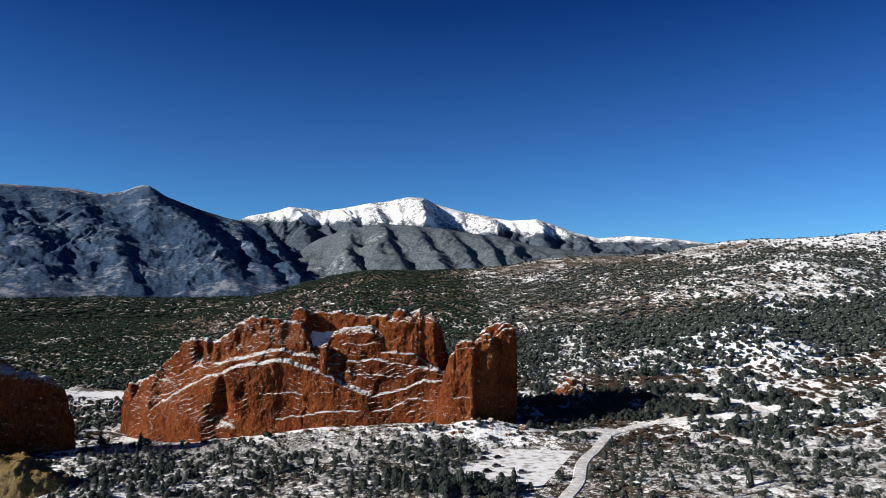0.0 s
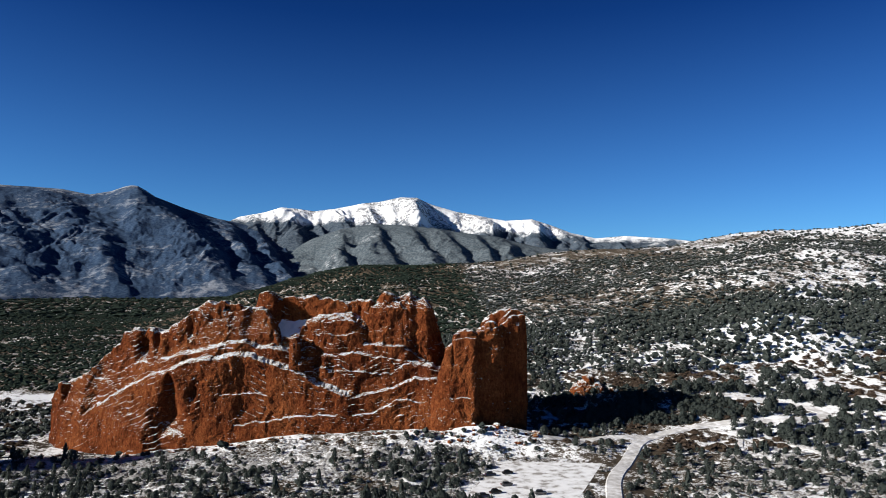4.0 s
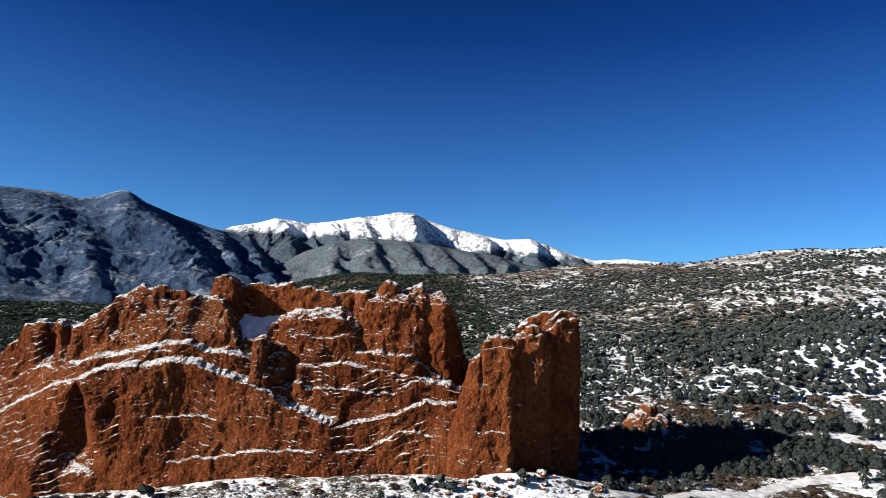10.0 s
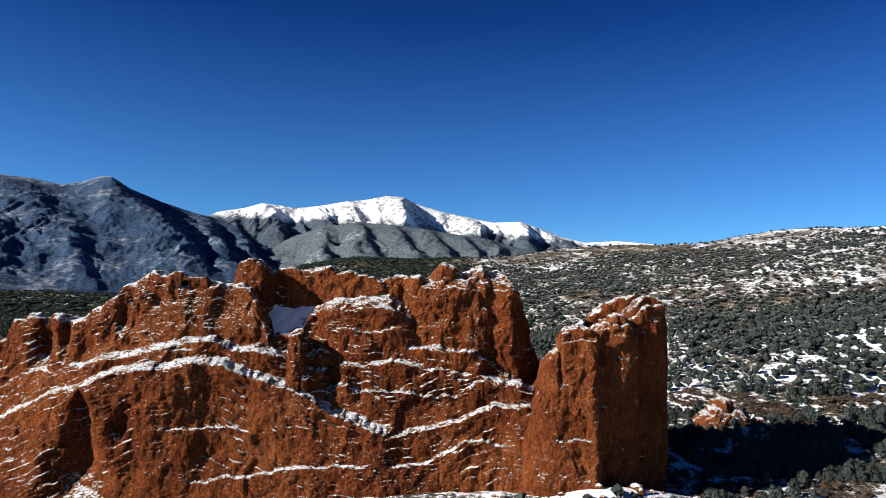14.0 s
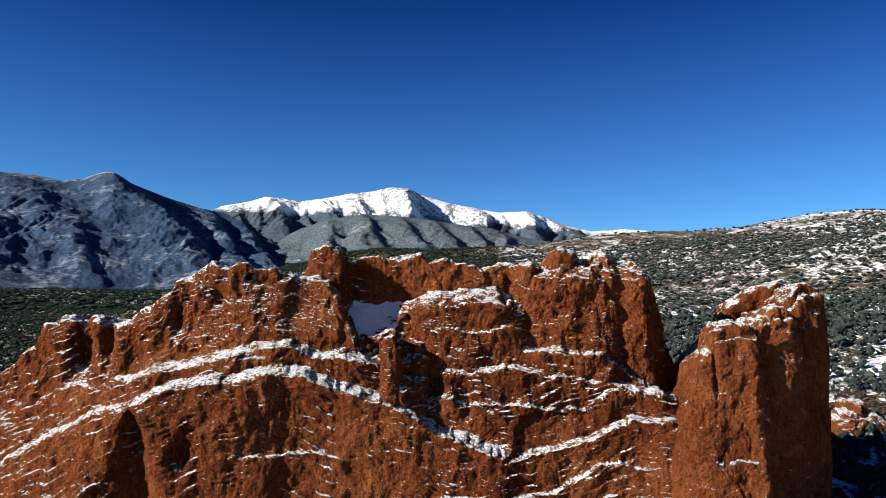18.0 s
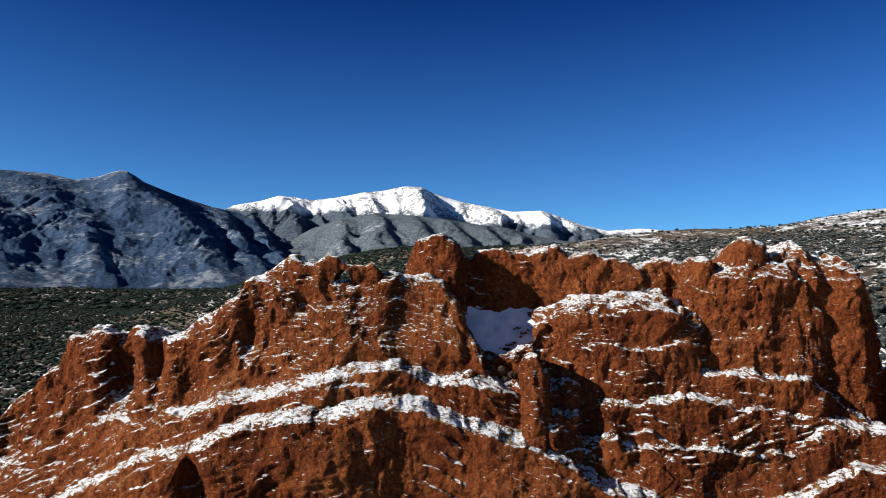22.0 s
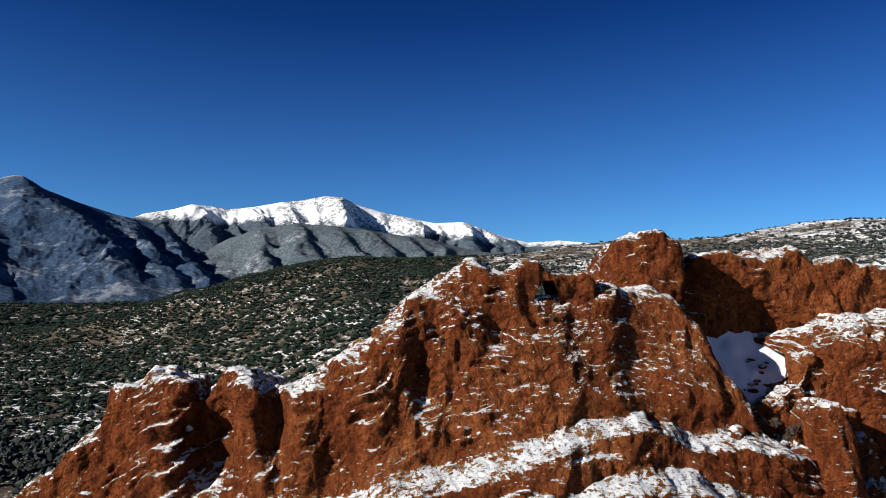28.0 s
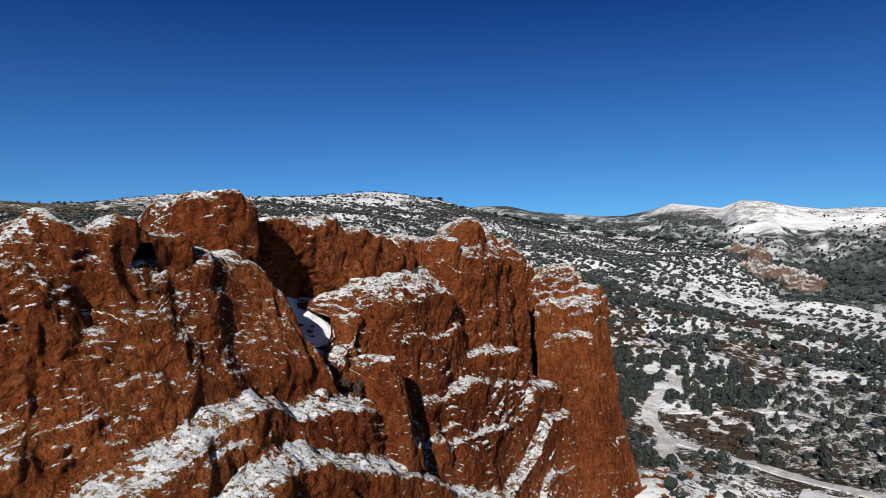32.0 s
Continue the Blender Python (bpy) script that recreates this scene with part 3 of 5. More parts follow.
def weathered(P, seed, bulk, flute, bed, period, arch, calm=None):
    """Pushes a surface in and out: large lumps, upright flutes and stepped beds that follow the arched layering."""
    x, y, z = P[..., 0], P[..., 1], P[..., 2]
    du, dv = np.gradient(P, axis=1), np.gradient(P, axis=0)
    nrm = np.cross(du, dv)
    nrm /= np.linalg.norm(nrm, axis=-1, keepdims=True) + 1e-9
    wx, wz = x + 1.6 * vnoise(x / 6, y / 6, z / 6, seed + 2), z + 1.2 * vnoise(x / 5, z / 5, y / 5, seed + 3)
    lump = fbm(x / 17, y / 17, z / 17, 3, seed, 0.55)
    knob = np.abs(vnoise(wx / 6, y / 6, wz / 8, seed + 21)) * 1.6 - 0.55
    v = 3.2 * fbm(wx / 8, y / 8, wz / 11, 3, seed + 61, 0.55)
    plate = (np.floor(v) + step(0.36, 0.64, v - np.floor(v))) / 3.2
    v = 2.6 * fbm(wx / 2.7, y / 2.7, wz / 3.6, 2, seed + 62)
    scale = (np.floor(v) + step(0.36, 0.64, v - np.floor(v))) / 2.6
    chip = vnoise(wx / 1.6, y / 1.6, wz / 1.8, seed + 22, True) + 0.5 * vnoise(wx / 0.8, y / 0.8, wz / 1.0, seed + 23, True)
    groove = ridged(x / 4.5 + 0.3 * fbm(x / 9, z / 9, 0, 2, seed + 4), y / 4.5, z / 26, 3, seed + 5)
    crack = ridged(wx / 10, y / 10, wz / 8, 3, seed + 11)
    s = (z - arch(x)) / period + 0.9 * fbm(x / 24, y / 24, 0.5, 4, seed + 7) + 0.25 * vnoise(x / 2, y / 2, z / 9, seed + 8)
    saw = s - np.floor(s)
    tooth = np.where(saw < 0.84, saw / 0.84, (1 - saw) / 0.16) - 0.5
    where = np.clip(-0.05 + 1.3 * fbm(x / 6, y / 6, np.floor(s) * 0.37, 3, seed + 9), 0, 1.3)
    s2 = (z - arch(x)) / (period * 0.42) + 0.8 * fbm(x / 7, y / 7, 2.5, 3, seed + 17)
    saw2 = s2 - np.floor(s2)
    tooth2 = np.where(saw2 < 0.7, saw2 / 0.7, (1 - saw2) / 0.3) - 0.5
    where2 = np.clip(-0.2 + 1.7 * fbm(x / 2.0, y / 2.0, np.floor(s2) * 0.71, 2, seed + 19), 0, 1.3)
    rib = ridged(x / 1.25 + 0.5 * vnoise(x / 3, z / 5, 0, seed + 41), y / 1.25, z / 7, 2, seed + 42)
    flat = np.clip(np.abs(nrm[..., 2]) * 1.3 - 0.2, 0, 1)
    tooth, tooth2 = tooth * (1 - 0.8 * flat), tooth2 * (1 - 0.9 * flat)
    ease = calm(x, z) if calm else 1.0
    d = bulk * ((0.35 + 0.6 * ease) * lump + (0.3 + 0.7 * ease) * (0.4 * flat * chip + 0.55 * knob + 0.8 * plate + 0.75 * scale + 0.45 * chip)) + 0.2 * flute * rib + 0.34 * flute * groove * (0.4 + 0.6 * np.clip(0.5 + vnoise(x / 22, z / 22, 0, seed + 10), 0, 1)) + bed * ease * (0.8 * tooth * where + 0.36 * tooth2 * where2) - bulk * ease * np.clip(crack - 0.62, 0, 1) * 1.8
    Q = P + nrm * d[..., None]
    STRATA.append((z - arch(x) + 1.2 * vnoise(x / 9, y / 9, z / 9, seed + 33)).astype(np.float32).ravel())
    return Q


def mass(x0, x1, top, front, depth, base, cell=0.6, seed=1, bulk=1.2, flute=0.5, bed=0.9, period=3.1, arch=None, round_top=2.5, square=4.0, back_cell=2.0, jag=0.9, calm=None):
    """A standing rock: front face, weathered crown and back, drawn in at both ends."""
    arch = arch or (lambda v: 0 * v)
    nx = max(int((x1 - x0) / cell), 8)
    x = np.linspace(x0, x1, nx)
    zt, zb = top(x), base(x)
    zt = zt + jag * (fbm(x / 5.0, seed, 0.5, 3, seed + 51) + 0.5 * vnoise(x / 1.3, seed, 0, seed + 52, True))
    H = float(np.max(zt - zb))
    nf = max(int(H / cell), 8)
    q = np.linspace(0, 1, nf)[:, None]
    Z = zb + (zt - zb) * q
    X = np.broadcast_to(x, Z.shape)
    Y = front(X, Z)
    over = np.clip((Z - (zt - round_top)) / round_top, 0, 1)
    Y = Y + round_top * 0.8 * (1 - np.sqrt(1 - over ** 2))
    yf, yb = Y[-1], depth(x)
    yb = np.maximum(yb, yf + 1.5)
    nt = max(int(float(np.max(yb - yf)) / (cell * 1.3)), 6)
    p = np.linspace(0, 1, nt + 2)[1:-1, None]
    TY = yf + (yb - yf) * p
    TZ = zt - 0.12 * (yb - yf) * p ** 2 + 0 * p
    TX = np.broadcast_to(x, TY.shape)
    nb = max(int(H / back_cell), 6)
    r = np.linspace(0, 1, nb)[:, None]
    BZ = TZ[-1] + (zb - TZ[-1]) * r
    BY = yb + 1.5 * np.sqrt(r)
    BX = np.broadcast_to(x, BZ.shape)
    P = np.stack((np.concatenate((X, TX, BX)), np.concatenate((Y, TY, BY)), np.concatenate((Z, TZ, BZ))), -1)
    c, h = (x0 + x1) / 2, (x1 - x0) / 2
    pinch = np.clip(1 - np.abs((x - c) / h) ** square, 0, 1) ** (1 / 2.2)
    mid = ((yf + yb) / 2)[None]
    P[..., 1] = mid + (P[..., 1] - mid) * np.maximum(pinch, 0.02)[None]
    return weathered(P, seed, bulk, flute, bed, period, arch, calm)


def ledges(rows):
    """Set-backs of a face: each is a line, its depth, the height over which it happens, and the stretch."""
    def back(X, Z):
        y = 0.0
        for curve, depth, rise, a, b in rows:
            rough = 0.6 * fbm(X / 5.0, depth, 0, 4, 77) + 0.2 * vnoise(X / 1.3, Z / 1.3, 0, 78, True)
            y = y + depth * (0.95 + 0.11 * fbm(X / 7.0, depth, 0, 2, 79)) * step(0, rise, Z - curve(X) + rough) * step(a - 3, a + 3, X) * step(b + 3, b - 3, X)
        return y
    return back


def hollow(X, Z, x, z, rx, rz, depth):
    return depth * np.exp(-np.abs((X - x) / rx) ** 2.4 - np.abs((Z - z) / rz) ** 2.4)


ledge_a = line(((-190, 12), (-175, 24), (-158, 34), (-150, 39), (-143.4, 42.5), (-136.8, 46.8), (-131, 47.8), (-122.5, 51.1), (-117.5, 53.3), (-111.5, 53.8), (-104.7, 53.6), (-99.6, 55.1), (-94.4, 56), (-88.4, 54.8), (-82.3, 52.3), (-73.6, 50.2), (-63.8, 46), (-56.8, 41.4), (-48.9, 38.8), (-42.8, 36.4), (-36.7, 36.9), (-28.9, 38.5), (-21.8, 40.3), (-14.8, 42.4), (-10.4, 45), (-7.7, 44.6), (1.1, 43.8)))
ledge_b = line(((-135, 53), (-129.8, 54), (-123.8, 56.3), (-116, 57.6), (-109, 58.6), (-102, 60.8), (-93.3, 61.8), (-89, 60.5), (-86.2, 58.8), (-80, 58.6), (-73, 57.5)))
ledge_c = line(((-60, 54.2), (-53.8, 54.8), (-47.5, 56), (-41.2, 56.8), (-34, 55.5), (-23, 54.2), (-13, 51.6), (-2, 49.4), (3.5, 47.7)))
ledge_d = line(((-52, 49), (-42.7, 48.6), (-36.8, 47.8), (-27.8, 47.2), (-21.5, 47.7), (-16.1, 50.4), (-11.5, 50.9)))
ledge_e = line(((-41, 59.4), (-26.5, 61.4), (-19, 59.7), (-11.5, 57), (-4, 51.5), (1.5, 48.3)))
ledge_f = line(((-120, 22), (-90, 24), (-70, 27), (-50, 28), (-30, 30), (-5, 31)))
ledge_g = line(((-42, 27), (-30, 29), (-19, 35), (-12, 34), (-5, 34.1)))
ledge_h = line(((-122, 35), (-105, 37), (-90, 39), (-72, 36)))
ridge = line(((-194, 22), (-190, 36), (-184, 42), (-176, 45), (-169, 53), (-165, 56.6), (-161.3, 60.5), (-157.5, 64.6), (-155, 67), (-151, 68.3), (-147.8, 67.2), (-146.4, 64.8), (-144, 68.4), (-140.6, 69), (-138, 66.4), (-134, 66.8), (-130.4, 68.6), (-125.1, 72.8), (-121.6, 77.9), (-118, 80.7), (-113.4, 82), (-110.5, 81.4), (-109.2, 80.4), (-107.8, 79.2), (-107, 78), (-106.2, 77.3), (-103, 77.2), (-102.2, 77.7), (-99, 78.4), (-96.3, 78.7), (-88.4, 78.3), (-85.4, 77.2), (-84, 74.6), (-80.7, 69.6), (-77.6, 62.8), (-75, 59.6), (-72, 57), (-66, 54), (-60, 55), (-54, 57), (-40, 58), (-10, 54), (2, 49.6), (8, 47.5), (13, 46)))
base_line = line(((-205, 2), (-120, 8), (-60, 10), (60, 10)))
steps_main = ledges(((ledge_a, 3.4, 2.0, -170, -126), (ledge_a, 4.2, 2.8, -126, -40), (ledge_a, 2.6, 1.3, -40, 10), (ledge_b, 3.4, 2.2, -134, -72), (ledge_c, 6.2, 3.6, -60, 8), (ledge_d, 1.5, 0.7, -64, -12), (ledge_f, 1.3, 0.8, -95, -48), (ledge_g, 1.4, 0.8, -40, -6), (ledge_h, 0.9, 0.7, -104, -80)))


def main_front(X, Z):
    y = 399.5 + 0.08 * np.clip(X + 125, -40, 140) + 0.06 * (Z - 10) + steps_main(X, Z)
    y = y + (0.26 - 0.09 * step(-118, -132, X) + 0.09 * step(-124, -84, X)) * np.maximum(Z - np.where(X > -95, 55.8, ledge_a(X)) - 3, 0) * step(-70, -85, X)
    y = y - 1.3 * step(60, 66, Z) * step(-108, -98, X) * step(-78, -88, X)
    y = y + 1.0 * np.cos((X + 120) / 21) * step(60, 20, Z) + 1.8 * step(-122, -130, X) - 3.8 * step(-14, 2, X) * step(48, 30, Z)
    y = y + 7.0 * step(-124, -139, X) * step(10, 62, Z) + 0.34 * np.maximum(-138 - X, 0)
    y = y + hollow(X, Z, -145, 59, 3.6, 6.0, 6.5) + hollow(X, Z, -137, 61, 1.6, 4.5, 3.0) - hollow(X, Z, -141, 62, 1.8, 7.0, 1.6)
    y = y + 6.5 * np.exp(-np.abs((X + 127.2 - 0.1 * (48 - Z)) / (1.0 + 0.24 * np.maximum(48 - Z, 0))) ** 2.2) * step(49, 44, Z) * step(16, 27, Z) + hollow(X, Z, -115.5, 38, 2.4, 3.6, 2.6)
    y = y + hollow(X, Z, -120.5, 68, 1.6, 3.4, 2.2) + hollow(X, Z, -60.5, 53, 3.6, 4.6, 3.4) + hollow(X, Z, -111, 73.5, 1.1, 2.2, 1.2)
    return y


formation = thing("sandstone_ridge", "towering red sandstone fin with snow on its ledges", "rock formation", at=(-60, 415, 12))


def rock_part(name, P, label="", material=red_rock):
    return part_mesh(name, rock_mesh(name, P, material), formation, label)


def wall_calm(x, z):
    """Smoother below the main ledge and along the snowy ledges."""
    c = 0.5 + 0.5 * step(-4, 4, z - ledge_a(x))
    for curve, a, b in ((ledge_a, -170, 10), (ledge_b, -134, -72), (ledge_c, -60, 8)):
        c = c * (1 - 0.6 * np.exp(-((z - curve(x) - 1.4) / 2.4) ** 2) * step(a - 3, a + 3, x) * step(b + 3, b - 3, x))
    return c * (1 - 0.6 * step(60, 64, z) * step(-112, -106, x) * step(-80, -86, x))


rock_part("main_wall", mass(-194, 13, ridge, main_front, lambda x: 438 + 4 * np.sin(x / 17), base_line, 0.26, 2, 0.62, 0.34, 1.6, 3.0, lambda v: 0.8 * ledge_a(v), 2.2, 14, jag=0.7, calm=wall_calm),
          "broad red wall crossed by snowy ledges")
block_top = line(((-67.6, 72), (-66, 73), (-63.8, 73.9), (-54.3, 75.3), (-45, 76.4), (-41.9, 75.6), (-38.1, 73.4), (-33.4, 74)))
rock_part("shoulder_block", mass(-67.6, -33, block_top, lambda X, Z: 417.6 + 0.08 * (Z - 58) + 0.9 * np.maximum(Z - block_top(X) + 4.0, 0) + 0.05 * np.maximum(-57 - X, 0) ** 2 - 0.9 * np.exp(-((X + 50) / 8) ** 2) + ledges(((line(((-70, 65), (-30, 66))), 0.8, 1.0, -60, -30),))(X, Z), lambda x: 433 + 0 * x, line(((-67.6, 71), (-66, 69), (-64.6, 65), (-63, 60), (-61.5, 53), (-33, 53))), 0.25, 5, 0.6, 0.4, 1.0, 2.6, None, 3.5, 8, jag=0.45),
          "rounded block with a snow cap")
camel_top = line(((-92.5, 81.5), (-91.2, 84.7), (-89.6, 86.2), (-87.6, 86.9), (-84.2, 86.8), (-82.3, 85.2), (-80.8, 83), (-79.4, 82.8), (-78.6, 84.2), (-71.5, 84.3), (-62.4, 84.8), (-60.2, 83.5), (-55.6, 83.1), (-48.8, 81.9), (-45.8, 81.3), (-41, 83.2), (-36.9, 82.4), (-32, 81.4)))
cave_lip = line(((-82, 84), (-77, 83), (-70, 80), (-64, 76.5), (-58, 73.5)))


def camel_front(X, Z):
    lip = cave_lip(X)
    cave = 5.0 * step(lip + 0.8, lip - 3.2, Z) * step(-82.5, -79.5, X) * step(-57, -66, X)
    head = -2.6 * step(-79.8, -83.5, X) * step(74, 79, Z)
    return 427.6 + 0.05 * (Z - 78) + cave + head + 0.035 * np.maximum(-88.5 - X, 0) ** 2 * 4 - 0.7 * np.cos((X + 52) / 5)


rock_part("bridge_wall", mass(-92.8, -31, camel_top, camel_front, lambda x: 441 + 0 * x, lambda x: 58 + 0 * x, 0.25, 8, 0.62, 0.4, 0.7, 2.8, None, 1.5, 16, jag=0.4),
          "overhanging back wall with a rounded head")
hump_top = line(((-39, 77.5), (-35, 80.5), (-32.2, 81.5), (-28.3, 82.8), (-24, 84), (-18.7, 84.6), (-16, 85.8), (-13.8, 86.3), (-10.4, 84.2), (-6.1, 84), (-3.9, 82.3), (-3, 80), (-1.3, 76.6), (0.6, 69.9), (2.5, 63.2), (4.5, 56.6), (6.5, 50)))
rock_part("hump_wall", mass(-39, 6.5, hump_top, lambda X, Z: 417.6 + 0.05 * (Z - 60) + 0.5 * np.maximum(Z - 79, 0) + ledges(((ledge_e, 2.6, 1.4, -38, 4),))(X, Z) + 0.026 * np.maximum(X + 13, 0) ** 2 - 2.0 * np.exp(-((X + 4.5) / 2.6) ** 2) - 1.2 * np.exp(-((X + 22) / 8) ** 2) + 1.2 * np.exp(-((X + 10.5) / 1.6) ** 2), lambda x: 436 + 0 * x, lambda x: 46 + 0 * x, 0.25, 11, 0.7, 0.5, 0.55, 3.0, lambda v: -0.1 * v, 2.6, 10, jag=0.8),
          "tall wall with a snow-dusted crown")
rock_part("crown_boulder", mass(-30.5, -20.5, line(((-30.5, 83), (-28.4, 85.2), (-25.5, 86.4), (-22.5, 86.2), (-20.5, 84))), lambda X, Z: 421.6 + 0.08 * (X + 25.5) ** 2, lambda x: 430 + 0 * x, lambda x: 80 + 0 * x, 0.35, 14, 0.45, 0.15, 0.2, 3, None, 3, 3.0, jag=0.3),
          "rounded orange boulder")
rock_part("crest_boulder", mass(-38, -31, line(((-38, 80), (-36, 82.6), (-33.5, 83), (-31, 81))), lambda X, Z: 421.8 + 0.1 * (X + 34.5) ** 2, lambda x: 430 + 0 * x, lambda x: 77 + 0 * x, 0.35, 15, 0.45, 0.15, 0.2, 3, None, 2.5, 3.0, jag=0.3),
          "smaller rounded boulder beside the crown")
tower_a = line(((-3.4, 26), (-2, 35), (-0.2, 42), (1.2, 47), (3, 53), (5.2, 59.8), (6, 61), (8.2, 61.9), (8.8, 65.6), (10.2, 67.6), (13.9, 68.6), (17.6, 68.2), (19.6, 66.6), (20.8, 63)))
tower_steps = ledges(((line(((-4, 30), (4, 36), (22, 37))), 0.7, 0.5, 2, 18), (line(((6, 63), (21, 65.4))), 0.9, 0.5, 9, 21)))
rock_part("tower_front", mass(-3.4, 20.8, tower_a, lambda X, Z: 403.2 + 0.15 * (Z - 24) + 0.1 * np.maximum(X - 16.8, 0) ** 2 + 0.06 * np.maximum(7 - X, 0) ** 2 - 1.6 * step(40, 22, Z) + tower_steps(X, Z) + hollow(X, Z, 13 - 0.2 * (Z - 33), 33, 2.2, 6, 1.0) + hollow(X, Z, 8.2, 58, 0.7, 8, 1.0), lambda x: 421 + 0 * x, lambda x: 12 + 0 * x, 0.23, 17, 0.55, 0.2, 0.3, 3.2, None, 0.9, 12, jag=0.35),
          "smooth sunlit front of the end tower", tower_rock)
tower_m = line(((18.2, 60), (19.4, 66), (21.4, 68.8), (24.2, 69.6), (24.8, 71.6), (27.5, 72.6), (29.6, 71.8), (30.3, 68.6), (31.4, 65.4), (33.6, 63)))
rock_part("tower_middle", mass(18.2, 33.6, tower_m, lambda X, Z: 409.0 + 0.06 * (Z - 20) + 0.32 * np.maximum(X - 21, 0) - 1.4 * np.exp(-((X - 27) / 2.2) ** 2) * step(62, 68, Z) + ledges(((line(((18, 67.6), (34, 70))), 1.2, 0.5, 18, 34),))(X, Z), lambda x: 430 + 0 * x, lambda x: 12 + 0 * x, 0.25, 18, 0.85, 0.3, 0.35, 3.2, None, 1.0, 12, jag=0.5),
          "shaded middle column of the end tower", tower_rock)
tower_b = line(((28.6, 60), (30, 68), (32.4, 72.6), (34.6, 75.4), (37.9, 78.2), (41.4, 78), (44.6, 76.6), (45.3, 70), (45.6, 50), (46, 30)))
rock_part("tower_back", mass(28.6, 46, tower_b, lambda X, Z: 419.4 + 0.04 * (Z - 20) + 0.4 * np.maximum(X - 36, 0) + ledges(((line(((28, 66), (37, 74.6), (46, 75))), 1.4, 0.7, 28, 46),))(X, Z) + 0.12 * np.maximum(Z - 66, 0), lambda x: 438 + 0 * x, lambda x: 13 + 0 * x, 0.27, 19, 0.5, 0.25, 0.4, 3.2, None, 1.0, 12, jag=0.5),
          "tall back of the end tower", tower_rock)
rock_part("leaning_slab", mass(8, 41.5, line(((8, 50), (13.3, 57), (20, 65), (24, 70.4), (25.7, 73), (29, 75.6), (34, 77.6), (39.2, 79.4), (40.6, 77), (41.5, 64))), lambda X, Z: 436.4 + 0.05 * (Z - 60), lambda x: 446 + 0 * x, lambda x: 26 + 0 * x, 0.4, 20, 0.5, 0.3, 0.3, 3.2, lambda v: 0.6 * v, 1.2, 9, jag=0.4),
          "leaning slab topped with snow", tower_rock)
rock_part("pinnacle", mass(-72.2, -65.6, line(((-72.2, 54), (-71.8, 61), (-71.1, 63.4), (-69.7, 64.7), (-68.2, 64.4), (-67.6, 62.6), (-66.4, 61.8), (-66, 57), (-65.6, 50))), lambda X, Z: 407.6 + 0.25 * (Z - 46) + 0.08 * (X + 69) ** 2, lambda x: 419 + 0 * x, lambda x: 42 + 0 * x, 0.25, 23, 0.42, 0.35, 0.3, 2.6, None, 1.4, 5.0, jag=0.5),
          "slim standing pinnacle")
rock_part("arch_bridge", mass(-110, -96.8, line(((-110, 80.2), (-109, 81.1), (-107.3, 82.2), (-105.4, 82), (-104.2, 81.3), (-102.8, 80.8), (-101.4, 80.9), (-98.8, 81), (-97.4, 79.6), (-96.8, 78))), lambda X, Z: main_front(X, 76 + 0 * Z) + 0.6, lambda x: main_front(x, 76 + 0 * x) + 5.2, line(((-110, 75), (-107, 75), (-106.4, 77), (-105.6, 78.6), (-104.6, 79.7), (-103.4, 79.7), (-102.7, 77.8), (-102.2, 75.5), (-96.8, 75.5))), 0.2, 29, 0.28, 0.1, 0.25, 2.6, None, 0.9, 10.0, jag=0.25),
          "small rock bridge over a window")
rock_part("left_fin", mass(-195, -165, line(((-195, 22), (-193.6, 32), (-190.5, 38), (-187, 41.6), (-183, 41), (-178, 43), (-172.5, 43.8), (-166.6, 43), (-165, 40))), lambda X, Z: 419 + 0.06 * Z + 1.5 * np.cos(X / 1.7) + 0.3 * np.maximum(-184 - X, 0), lambda x: 436 + 0 * x, lambda x: 4 + 0 * x, 0.4, 31, 0.7, 0.6, 0.4, 3.0, None, 2.0, 10),
          "row of upright slabs")
rock_part("gully", mass(-84, -60, line(((-84, 70.6), (-80, 66.8), (-77, 64.4), (-74.6, 64), (-72, 65.8), (-68, 68.4), (-64, 70.4), (-60, 70))), lambda X, Z: 411.6 + 0.25 * (Z - 53) + ledges(((line(((-84, 55.5), (-60, 53.5))), 2.2, 1.4, -86, -58), (line(((-84, 59.5), (-60, 58))), 2.4, 1.6, -86, -58)))(X, Z), lambda x: 426 + 0 * x, lambda x: ledge_a(x) + 1.5, 0.25, 36, 0.9, 0.2, 0.8, 2.2, None, 1.5, 12, jag=0.8),
          "rubble-filled gully dusted with snow")
bowl = mass(-86, -62, line(((-86, 77.5), (-81, 76), (-75, 74.6), (-70, 73.6), (-62, 73.4))), lambda X, Z: 420.6 + 1.1 * (Z - 61.6) + 0.5 * np.sin(X / 3.0), lambda x: 438 + 0 * x, line(((-86, 76), (-82, 71), (-79.5, 67.4), (-77, 62), (-75, 61.4), (-72, 62.4), (-68, 65), (-64, 68), (-62, 70))), 0.3, 37, 0.3, 0.03, 0.3, 3.0, None, 1.0, 14, jag=0.1)
part_mesh("snow_bowl", grid_mesh("snow_bowl", bowl, deep_snow), formation, "smooth snow drift in a hollow")

